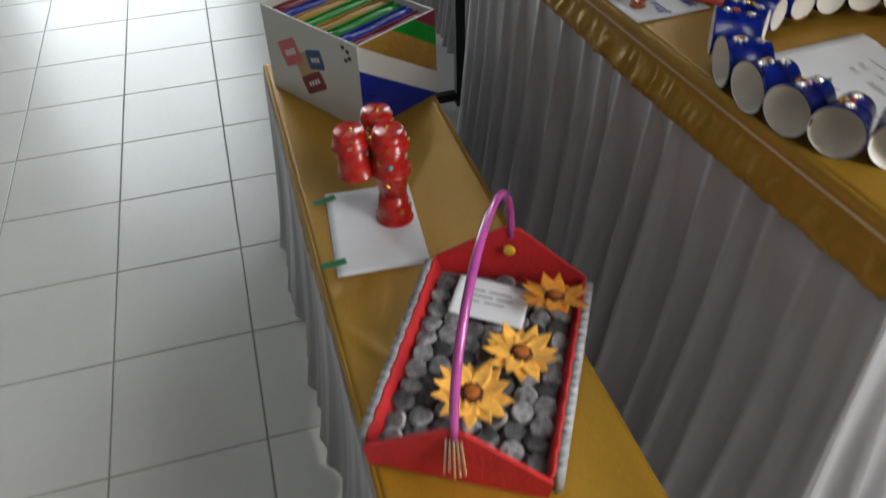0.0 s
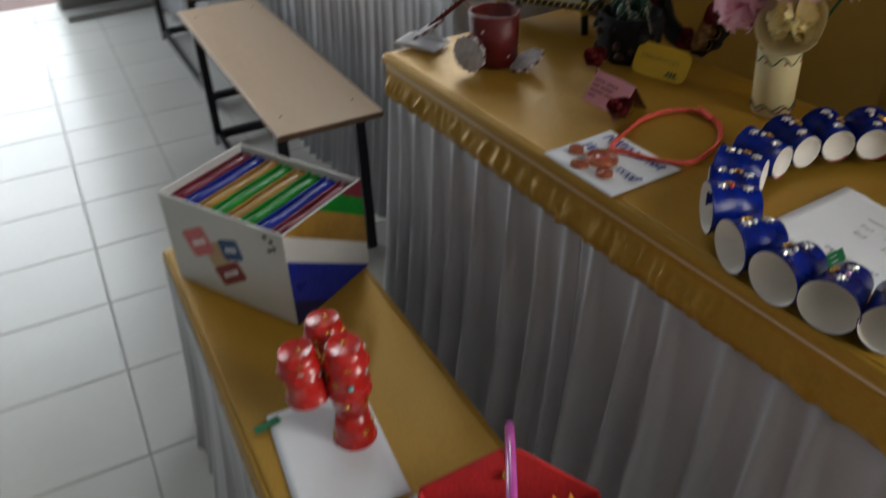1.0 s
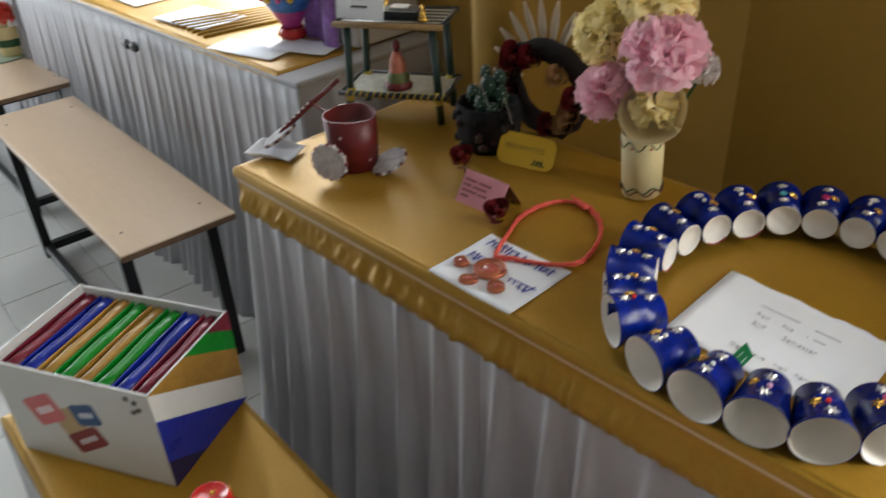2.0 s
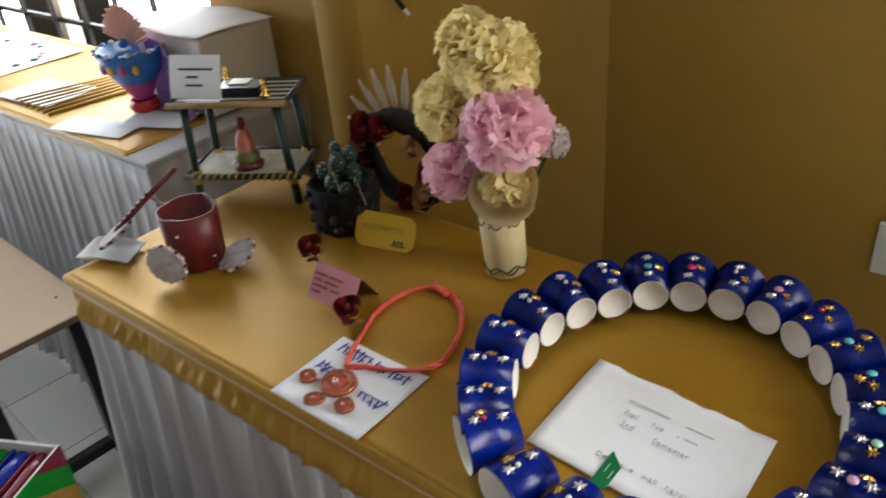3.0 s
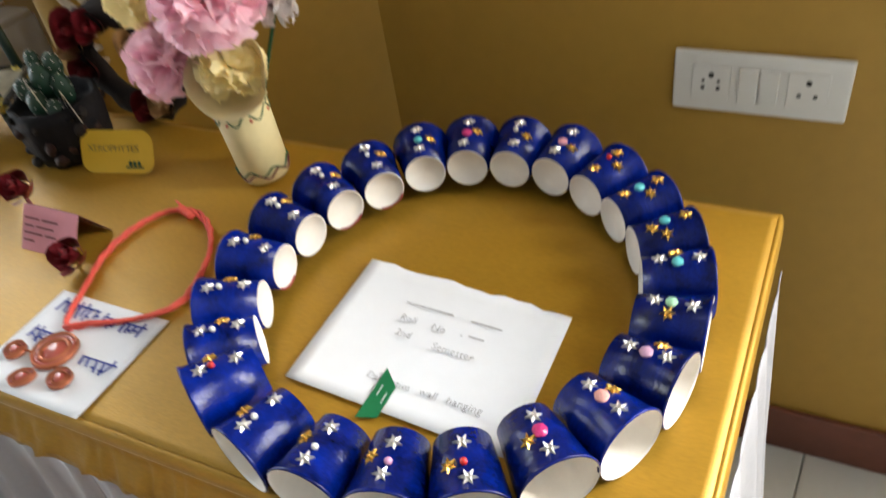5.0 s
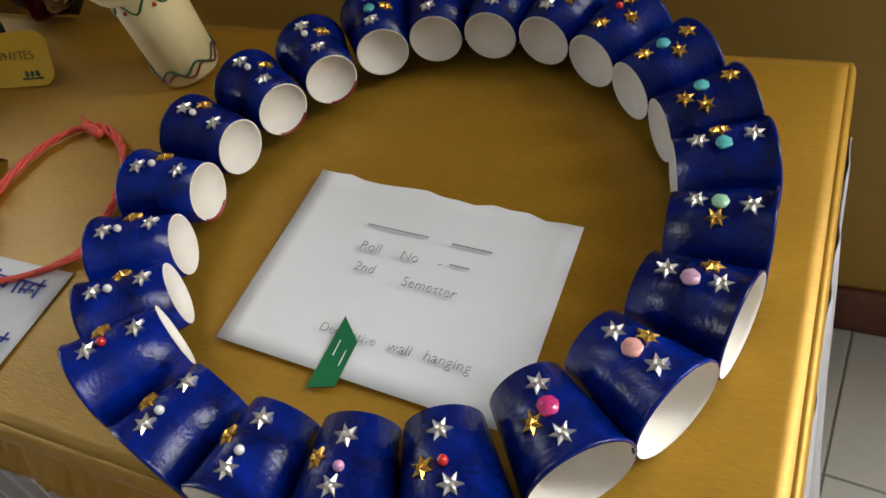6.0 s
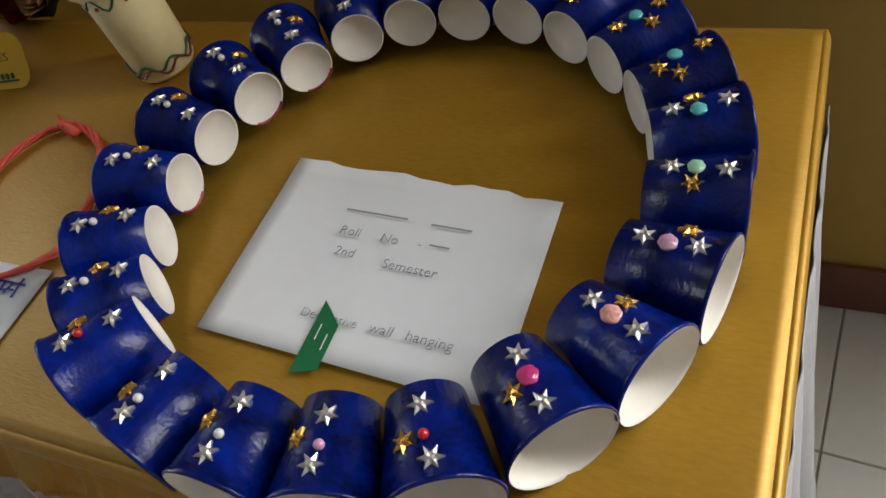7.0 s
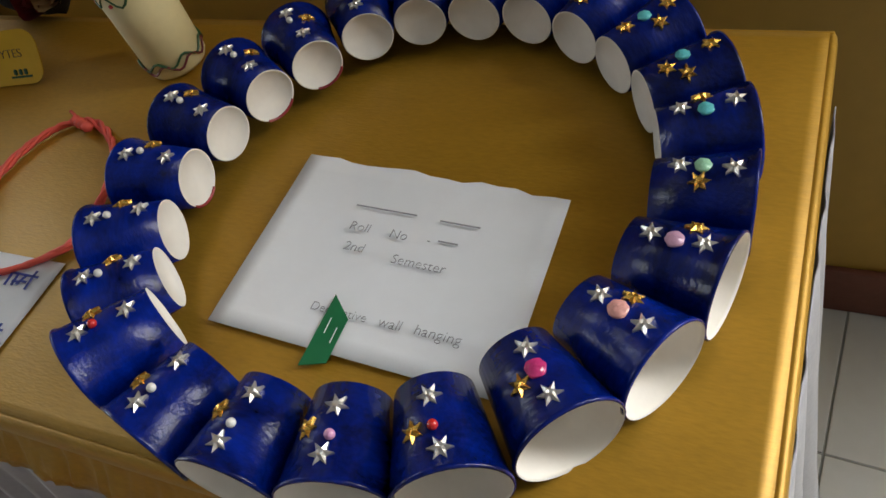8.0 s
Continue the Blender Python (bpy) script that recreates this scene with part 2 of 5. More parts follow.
bm = bmesh.new()
box(bm, -0.56, RIGHT, BACK - 0.012, BACK - 0.0005, 0.002, 0.1, 0.003)
box(bm, LEFT, -1.25, BACK - 0.012, BACK - 0.0005, 0.002, 0.1, 0.003)
tagged(link("threshold", boxed(LEFT + 0.0005, LEFT + 0.14, -0.64, BACK - 0.013, 0.002, 0.03, 0.004), CEIL), "pale stone strip along the foot of the end wall", "trim", kind="structure")
tagged(link("porch", boxed(-9, LEFT - 0.2, -3.5, 0.2, -0.12, -0.004), BASE), "red-brown painted porch floor outside the doorway", "floor", kind="structure")
tagged(link("baseboard", bm, BASE), "red-brown painted baseboard along the wall", "baseboard", kind="structure")

# window: frame, bars and a bright backdrop of sky outside
win = empty("window_1", pose(0, 0, 0), "barred window with a white frame and bright daylight", "window", kind="structure")
bm = bmesh.new()
for x in (WIN[0], (WIN[0] + WIN[1]) / 2 - 0.02, WIN[1] - 0.04):
    box(bm, x, x + 0.04, BACK + 0.08, BACK + 0.13, WIN[2], WIN[3], 0.004)
for z in (WIN[2], WIN[3] - 0.04):
    box(bm, WIN[0], WIN[1], BACK + 0.075, BACK + 0.125, z, z + 0.04, 0.004)
part("window_frame", bm, PLASTIC, win)
for i in range(8):
    x = WIN[0] + 0.2 * (i + 0.8)
    part("window_bar", boxed(x, x + 0.014, BACK + 0.05, BACK + 0.064, WIN[2], WIN[3]), STEEL, win)
for i in range(8):
    z = WIN[2] + 0.22 * (i + 0.7)
    part("window_bar", boxed(WIN[0], WIN[1], BACK + 0.064, BACK + 0.078, z, z + 0.014), STEEL, win)


def glow(name, strength):
    m = bpy.data.materials.new(name)
    m.use_nodes = True
    gb = m.node_tree.nodes["Principled BSDF"]
    gb.inputs["Base Color"].default_value = (0.8, 0.85, 0.9, 1)
    gb.inputs["Emission Color"].default_value = (0.92, 0.97, 1, 1)
    gb.inputs["Emission Strength"].default_value = strength
    return m


tagged(link("backdrop", boxed(-9, 3, 4.0, 4.05, -1, 5), glow("outside_glow", 22.0)), "bright hazy daylight outside the window", "backdrop", kind="structure")
tagged(link("backdrop", boxed(-9.05, -9, -8, 3, -1, 5), glow("doorway_glow", 5.0)), "bright hazy daylight outside the doorway", "backdrop", kind="structure")


# ---- tables, cloths and skirts ----
def pleats(seed, length, pitch=0.034):
    """Irregular pleat centres along a length."""
    rnd, out, s = random.Random(seed), [], 0.0
    while s < length + pitch:
        s += pitch * rnd.uniform(0.65, 1.45)
        out.append((s, rnd.uniform(0.55, 1.2), rnd.uniform(-0.25, 0.25)))
    return out


def fold(s, t, folds, wide=0.009, more=0.006):
    """Depth of the folds at s along the cloth and t down it (0 top, 1 hem)."""
    d = 0.0
    for c, a, lean in folds:
        x = (s - c - lean * 0.08 * t) / (wide + more * t)
        if abs(x) < 3:
            d += a * math.exp(-x * x)
    return d


def skirt(name, corners, z0, z1, seed, label, amp=0.05, pitch=0.062, flare=0.042, step=0.005):
    """A pleated cloth hung along the corners of an open path, folds opening towards the hem."""
    pts = [Vector((*c, 0)) for c in corners]
    legs = [(a, b, (b - a).length) for a, b in zip(pts, pts[1:])]
    total = sum(g[2] for g in legs)
    folds = pleats(seed, total, pitch)
    n, rows = int(total / step), 12
    verts, faces = [], []
    rnd = random.Random(seed + 1)
    waves = [rnd.uniform(0, 6.28) for _ in range(4)]
    for j in range(rows + 1):
        t = j / rows
        for i in range(n + 1):
            s = total * i / n
            rest, k = s, 0
            while k < len(legs) - 1 and rest > legs[k][2]:
                rest -= legs[k][2]
                k += 1
            a, b, ln = legs[k]
            p = a.lerp(b, min(rest / ln, 1))
            d = (b - a).normalized()
            out = Vector((d.y, -d.x, 0))
            # round the corners
            for q, (c0, c1) in enumerate(zip(legs, legs[1:])):
                gap = s - sum(g[2] for g in legs[: q + 1])
                if abs(gap) < 0.03:
                    o2 = Vector(((c1[1] - c1[0]).normalized().y, -(c1[1] - c1[0]).normalized().x, 0))
                    o1 = Vector(((c0[1] - c0[0]).normalized().y, -(c0[1] - c0[0]).normalized().x, 0))
                    out = o1.lerp(o2, (gap + 0.03) / 0.06).normalized()
            depth = amp * (0.04 + t ** 0.8) * fold(s, t, folds) + flare * t * t
            depth += 0.006 * t * (math.sin(s * 17 + waves[0] + t) + math.sin(s * 31 + waves[1]))
            z = z0 + (z1 - z0) * t + (0.004 * math.sin(s * 23 + waves[2]) if j == rows else 0)
            v = p + out * depth
            verts.append((v.x, v.y, z))
    w = n + 1
    ob = empty(name, pose(0, 0, 0), label, "table skirt")
    # cut into lengths of cloth, pinned edge to edge
    cuts = [0]
    s = 0.0
    for g in legs:
        pieces = max(round(g[2] / 0.6), 1)
        for q in range(pieces):
            s += g[2] / pieces
            cuts.append(min(round(n * s / total), n))
    for c0, c1 in zip(cuts, cuts[1:]):
        if c1 - c0 < 2:
            continue
        k = c1 - c0 + 1
        vs = [verts[j * w + i] for j in range(rows + 1) for i in range(c0, c1 + 1)]
        fs = [(j * k + i, j * k + i + 1, (j + 1) * k + i + 1, (j + 1) * k + i) for j in range(rows) for i in range(k - 1)]
        me = bpy.data.meshes.new("panel")
        me.from_pydata(vs, [], fs)
        me.materials.append(SKIRT)
        for p in me.polygons:
            p.use_smooth = True
        pn = new("panel", me)
        pn.parent = ob
        mod = pn.modifiers.new("thickness", "SOLIDIFY")
        mod.thickness = 0.0012
    return ob


def cloth(name, x0, x1, y0, y1, z, drop, seed, label, sag=0.004, crinkle=0.004, ends=(True, True), creases=(), skew=0.0):
    """A satin cloth over a board: a softly wavy top, rounded edges, and a drop that gathers into small folds at the hem."""
    rnd = random.Random(seed)
    ph = [rnd.uniform(0, 6.28) for _ in range(6)]
    folds = pleats(seed, 2 * (x1 - x0) + 2 * (y1 - y0) + 0.2, 0.0155)
    th = 0.003
    # distances out from the board's rim and down, along the cloth
    prof = [(0.0, -0.0006), (0.002, -0.0028), (0.0030, -0.008)]
    downs = [0.014 + (drop - 0.014) * k / 7 for k in range(8)]
    nx, ny = max(int((x1 - x0) / 0.004), 8), max(int((y1 - y0) / 0.004), 8)
    ring = [(x0 + (x1 - x0) * i / nx, y0, (0, -1)) for i in range(nx)] + [(x1, y0 + (y1 - y0) * i / ny, (1, 0)) for i in range(ny)]
    ring += [(x1 - (x1 - x0) * i / nx, y1, (0, 1)) for i in range(nx)] + [(x0, y1 - (y1 - y0) * i / ny, (-1, 0)) for i in range(ny)]
    count = len(ring)
    verts, faces = [], []
    levels = [(0.0, -0.0006)] + prof + [(None, d) for d in downs]

    def ridges(x, y):
        h = 0.0
        for cx, cy, deg, ln, amp in creases:
            c, q = math.cos(radians(deg)), math.sin(radians(deg))
            a, b = (x - cx) * c + (y - cy) * q, (y - cy) * c - (x - cx) * q
            h += amp * math.exp(-(a / ln) ** 2 - (b / 0.009) ** 2)
        return h

    def top(x, y):
        edge = min(x - x0, x1 - x, y - y0, y1 - y)
        k = min(max(edge / 0.03, 0), 1)
        return z + k * (0.0012 * math.sin(x * 9 + ph[0] + 3 * y) + 0.001 * math.sin(y * 21 + ph[1] + 5 * x) + 0.0006 * math.sin(x * 33 + y * 12 + ph[2]) + ridges(x, y))

    for k, (o, dz) in enumerate(levels):
        for i, (x, y, nrm) in enumerate(ring):
            on = ends[0] if nrm == (-1, 0) else ends[1] if nrm == (1, 0) else True
            s = i * 0.004
            if k == 0:
                verts.append((x - nrm[0] * 0.003, y - nrm[1] * 0.003, top(x, y)))
            elif o is not None:
                verts.append((x + nrm[0] * o, y + nrm[1] * o, z + dz))
            else:
                t = (dz - 0.014) / (drop - 0.014)
                d = dz if on else 0.014 + (dz - 0.014) * 0.35
                gather = min(max((t - 0.36) / 0.3, 0), 1) ** 0.7 * (1 - 0.55 * max(t - 0.7, 0) / 0.3)
                crisp = crinkle * (0 if nrm[0] else 1)
                tuck = 0.010 * math.sin(math.pi * min(t / 0.75, 1)) if crisp > 0.004 else 0.0  # drawn in above the gathered hem
                out = 0.0035 - tuck + (0 if nrm[0] else 0.004) * math.sin(s * 6 + ph[3]) * t + crisp * gather * fold(s + 0.05 * gather * math.sin(s * 9), t, folds, 0.0046, 0.001)
                dd = d * (1 + 0.015 * math.sin(s * 4.2 + ph[4]) * t)
                verts.append((x + nrm[0] * out, y + nrm[1] * out, z - dd))
    for k in range(len(levels) - 1):
        for i in range(count):
            j = (i + 1) % count
            faces.append((k * count + i, (k + 1) * count + i, (k + 1) * count + j, k * count + j))
    # the top, a grid joined to the rim
    base = len(verts)
    gx, gy = nx // 2, ny // 2
    for b in range(gy + 1):
        for a in range(gx + 1):
            x = x0 + 0.003 + (x1 - x0 - 0.006) * a / gx
            y = y0 + 0.003 + (y1 - y0 - 0.006) * b / gy
            verts.append((x, y, top(x, y) + 0.0003))
    for b in range(gy):
        for a in range(gx):
            q = base + b * (gx + 1) + a
            faces.append((q, q + 1, q + gx + 2, q + gx + 1))
    verts = [(x + skew * max((x - x0) / (x1 - x0), 0) ** 4 * (y1 - y) / (y1 - y0), y, h) for x, y, h in verts]
    me = bpy.data.meshes.new(name)
    me.from_pydata(verts, [], faces)
    me.materials.append(GOLD)
    for p in me.polygons:
        p.use_smooth = True
    ob = new(name, me)
    mod = ob.modifiers.new("thickness", "SOLIDIFY")
    mod.thickness, mod.offset = th, -1
    return tagged(ob, label, "tablecloth")


def desk(name, x0, x1, y0, y1, z, label, category, inset=0.05):
    ob = empty(name, pose((x0 + x1) / 2, (y0 + y1) / 2, 0), label, category)
    w, d = (x1 - x0) / 2, (y1 - y0) / 2
    part("tabletop", boxed(-w, w, -d, d, z - 0.022, z, 0.003), WOOD, ob)
    for sx in (-1, 1):
        for sy in (-1, 1):
            cx, cy = sx * (w - inset), sy * (d - inset)
            part("leg", boxed(cx - 0.015, cx + 0.015, cy - 0.015, cy + 0.015, 0, z - 0.022), STEEL, ob)
    return ob


TZ, LZ = 0.75, 0.446
T1 = (-1.064, 0.034, -0.424, -0.002)
desk("display_table", *T1, TZ - 0.004, "narrow steel-legged wooden display table under a cloth", "table")
cloth("tablecloth", *T1, TZ, 0.080, 3, "shiny gold satin cloth covering the display table", crinkle=0.006, ends=(True, False), skew=0.0)
skirt("table_skirt", [(T1[0] + 0.004, T1[3] - 0.01), (T1[0] + 0.004, T1[2] + 0.006), (T1[1] + 0.004, T1[2] + 0.006), (T1[1] + 0.008, T1[3] - 0.01)],
      TZ - 0.06, 0.012, 11, "pale grey satin pleated skirt hanging round the display table")

T2 = (-2.98, -1.31, -0.12, 0.28)
desk("display_table", *T2, TZ - 0.004, "second wooden display table under a gold cloth by the window", "table")
cloth("tablecloth", T2[0], T2[1] - 0.07, *T2[2:], TZ + 0.004, 0.02, 5, "wrinkled gold satin cloth on the table by the window", crinkle=0.002)
tagged(link("white_tablecloth", boxed(T2[0] - 0.004, T2[1] + 0.004, T2[2] - 0.004, T2[3], TZ - 0.03, TZ + 0.0005, 0.006), SKIRT), "white cloth under the gold one on the table", "tablecloth")
skirt("table_skirt", [(T2[0] - 0.006, T2[3]), (T2[0] - 0.006, T2[2] - 0.006), (T2[1] + 0.006, T2[2] - 0.006), (T2[1] + 0.006, T2[3])],
      TZ - 0.012, 0.012, 23, "pale grey satin pleated skirt on the table by the window", amp=0.02, pitch=0.046, flare=0.05)
T3 = (-4.25, -3.03, -0.12, 0.28)
desk("display_table", *T3, TZ - 0.004, "third wooden display table near the end wall", "table")
cloth("tablecloth", *T3, TZ + 0.004, 0.03, 6, "gold satin cloth on the far table", crinkle=0.002)
skirt("table_skirt", [(T3[0] - 0.006, T3[3]), (T3[0] - 0.006, T3[2] - 0.006), (T3[1] + 0.006, T3[2] - 0.006), (T3[1] + 0.006, T3[3])],
      TZ - 0.012, 0.012, 29, "pale grey satin pleated skirt on the far table", amp=0.02, pitch=0.046, flare=0.05, step=0.008)

LB = (-1.14, 0.36, -0.913, -0.608)
TURN = -3.5  # the benches and the floor lie a little askew to the tables
LBM = pose(-0.4, -0.76, 0, 0, 0, TURN) @ pose(0.4, 0.76, 0)
lb = desk("low_bench", *LB, LZ - 0.004, "low wooden school bench used as a stand, covered with cloth", "bench", 0.04)
lc = cloth("bench_cloth", *LB, LZ, 0.026, 8, "gold satin cloth with creases over the low bench", crinkle=0.002,
      creases=((-0.38, -0.875, 150, 0.05, 0.004), (-0.365, -0.845, 158, 0.06, 0.004), (-0.39, -0.90, 140, 0.03, 0.005), (-0.9, -0.72, 20, 0.1, 0.0015), (-0.66, -0.7, -30, 0.12, 0.0014), (-0.3, -0.88, 30, 0.08, 0.003)))
ls = skirt("bench_skirt", [(LB[0] + 0.002, LB[2] + 0.14), (LB[0] + 0.002, LB[2] - 0.004), (LB[1], LB[2] - 0.004)], LZ - 0.018, 0.012, 31,
      "pale grey satin skirt along the low bench", amp=0.012, pitch=0.06, flare=0.03)
for ob in (lb, lc, ls):
    ob.matrix_world = LBM @ ob.matrix_basis


# ---- bare benches ----
def school_bench(m, length, label):
    ob = empty("bench", m, label, "bench", "bare benches along the tables")
    w, d, z = length / 2, 0.134, 0.45
    bm = bmesh.new()
    box(bm, -w, w, -d, d, z - 0.018, z, 0.003)
    for f in bm.faces:
        f.material_index = 0 if f.normal.z > 0.3 else 1
    part("seat", bm, [WOOD, EDGE], ob)
    for sx in (-1, 1):
        x = sx * (w - 0.10)
        for sy in (-1, 1):
            y = sy * (d - 0.03)
            part("leg", boxed(x - 0.014, x + 0.014, y - 0.014, y + 0.014, 0, z - 0.018, 0.002), STEEL, ob)
        part("foot_bar", boxed(x - 0.013, x + 0.013, -d + 0.044, d - 0.044, 0.02, 0.046, 0.002), STEEL, ob)
        part("cross_bar", boxed(x - 0.013, x + 0.013, -d + 0.044, d - 0.044, z - 0.05, z - 0.0185, 0.002), STEEL, ob)
        for sy in (-1, 1):
            bm = bmesh.new()
            lathe(bm, [(0, z + 0.0012), (0.003, z + 0.0012), (0.0035, z - 0.001)], 8)
            s = part("screw", bm, STEEL, ob)
            s.location = (x, sy * (d - 0.04), 0)
    part("stretcher", boxed(-w + 0.115, w - 0.115, -d + 0.02, -d + 0.044, 0.022, 0.044, 0.002), STEEL, ob)
    return ob


b1 = school_bench(pose(-1.982, -0.353, 0, 0, 0, TURN), 1.07, "bare school bench with a beige laminate seat and black steel legs")
copy_thing(b1, pose(-3.19, -0.218, 0, 0, 0, TURN))["label"] = "bare school bench further off, with a flower pot on it"


# ---- the ring of cups ----


def star_mesh(name, mat, r=0.0064):
    """A moulded six-armed star: ridged arms round a small raised dome."""
    bm = bmesh.new()
    tip = bm.verts.new((0, 0, 0.0017))
    mid = [bm.verts.new((0.3 * r * math.cos(math.pi * i / 3), 0.3 * r * math.sin(math.pi * i / 3), 0.0024)) for i in range(6)]
    rim = []
    for i in range(12):
        a = math.pi * i / 6
        q = r if i % 2 == 0 else r * 0.47
        rim.append(bm.verts.new((q * math.cos(a), q * math.sin(a), 0.0008 if i % 2 == 0 else 0.0004)))
    low = [bm.verts.new((v.co.x, v.co.y, -0.0012)) for v in rim]
    for k in range(6):
        bm.faces.new((tip, mid[k], mid[(k + 1) % 6]))
        bm.faces.new((mid[k], rim[2 * k], rim[2 * k + 1]))
        bm.faces.new((mid[k], rim[2 * k - 1], rim[2 * k]))
        bm.faces.new((mid[k], rim[2 * k + 1], mid[(k + 1) % 6]))
    for i in range(12):
        j = (i + 1) % 12
        bm.faces.new((rim[i], low[i], low[j], rim[j]))
    bm.faces.new(low[::-1])
    bmesh.ops.recalc_face_normals(bm, faces=bm.faces)
    me = bpy.data.meshes.new(name)
    bm.to_mesh(me)
    bm.free()
    me.materials.append(mat)
    return me


def rose_bead_mesh(name, mat, r):
    """A glued bead: small ones are half-sunk pearls, large ones moulded roses of wrapped petals."""
    bm = bmesh.new()
    if r < 0.004:
        out = bmesh.ops.create_icosphere(bm, subdivisions=3, radius=r)
        bmesh.ops.translate(bm, vec=(0, 0, r * 0.75), verts=out["verts"])
    else:
        lathe(bm, [(0, r * 0.66), (r * 0.14, r * 0.74), (r * 0.22, r * 0.56), (r * 0.36, r * 0.70), (r * 0.48, r * 0.46), (r * 0.64, r * 0.56), (r * 0.74, r * 0.28), (r * 0.92, r * 0.34), (r, r * 0.12), (r * 0.9, -0.001), (0, -0.001)],
              36, wob=lambda a, z: 1 + 0.06 * math.sin(5 * a + z * 2600) + 0.03 * math.sin(3 * a - z * 1700))
    me = bpy.data.meshes.new(name)
    bm.to_mesh(me)
    bm.free()
    me.materials.append(mat)
    for p in me.polygons:
        p.use_smooth = True
    return me


def cup_mesh(name, outer, inner, r0, r1, length):
    """A paper cup along x from its base (r0) to its rolled rim (r1), open at the rim, with a recessed base."""
    bm = bmesh.new()
    t = 0.0007
    lathe(bm, [(r0, 0), (r0 + (r1 - r0) * 0.5, length * 0.5), (r1, length - 0.001), (r1 + 0.0011, length), (r1 + 0.0011, length + 0.0016), (r1, length + 0.0022)], 36, 0)
    lathe(bm, [(r1, length + 0.0022), (r1 - t, length), (r0 - t, 0.006), (0, 0.006)], 36, 1)
    lathe(bm, [(0, 0.002), (r0 - 0.0016, 0.002), (r0 - 0.0012, 0.0), (r0, 0)], 36, 1)
    bmesh.ops.remove_doubles(bm, verts=bm.verts, dist=0.00005)
    me = bpy.data.meshes.new(name)
    bmesh.ops.transform(bm, matrix=pose(0, 0, 0, 0, 90, 0), verts=bm.verts)
    bmesh.ops.recalc_face_normals(bm, faces=bm.faces)
    bm.to_mesh(me)
    bm.free()
    me.materials.append(outer)
    me.materials.append(inner)
    for p in me.polygons:
        p.use_smooth = True
    return me


R0, R1, CL = 0.0208, 0.0292, 0.0535
SMEAR = paint("red_smear", (0.28, 0.02, 0.03), 0.4, vary=0.3, scale=80)
CUP = cup_mesh("cup", BLUE, CUPWHITE, R0, R1, CL)
SILVER_STAR, GOLD_STAR = star_mesh("silver_star", SILVER), star_mesh("gold_star", GOLDFOIL)
BEADS = {}
for key, col, r in (("aqua", (0.12, 0.55, 0.6), 0.0046), ("mint", (0.35, 0.65, 0.45), 0.0047), ("lilac", (0.6, 0.35, 0.5), 0.0049), ("peach", (0.8, 0.4, 0.36), 0.0053),
                    ("magenta", (0.6, 0.04, 0.2), 0.0053), ("rose", (0.75, 0.35, 0.42), 0.0048), ("red", (0.55, 0.02, 0.02), 0.0027), ("pearl", (0.75, 0.75, 0.72), 0.0026), ("pinkpearl", (0.6, 0.3, 0.5), 0.0028)):
    BEADS[key] = rose_bead_mesh(key + "_bead", paint(key + "_bead", col, 0.25, coat=0.4, vary=0.05, bump=0), r)
RING = (-0.2128, -0.2142)
# angle round the ring, distance of the base from the middle, bead
CUPS = [(121.6, 0.1730, "aqua"), (107.4, 0.1763, "magenta"), (93.1, 0.1765, "pearl"), (78.8, 0.1770, "rose"), (63.5, 0.1712, "red"), (48.2, 0.1665, "aqua"),
        (32.5, 0.1645, "aqua"), (18.2, 0.1630, "aqua"), (3.0, 0.1605, "mint"), (-13.0, 0.1600, "lilac"), (-29.0, 0.1605, "peach"), (-44.5, 0.1610, "magenta"),
        (-60.5, 0.1650, "red"), (-75.5, 0.1625, "pinkpearl"), (-91.0, 0.1625, "pearl"), (-107.5, 0.1640, "pearl"), (-124.5, 0.1660, "red"), (-139.0, 0.1590, "pearl"),
        (-154.6, 0.1572, "pearl"), (-172.6, 0.1545, "pearl"), (170.2, 0.1565, "pearl"), (153.4, 0.1584, "pearl"), (137.2, 0.1617, "pearl")]
ring = empty("wall_hanging", pose(RING[0], RING[1], TZ), "ring of blue painted paper cups with stuck-on stars and beads", "wall hanging")
TIP = 1.5  # the rims rest on the cloth, the glued bases stand a little higher
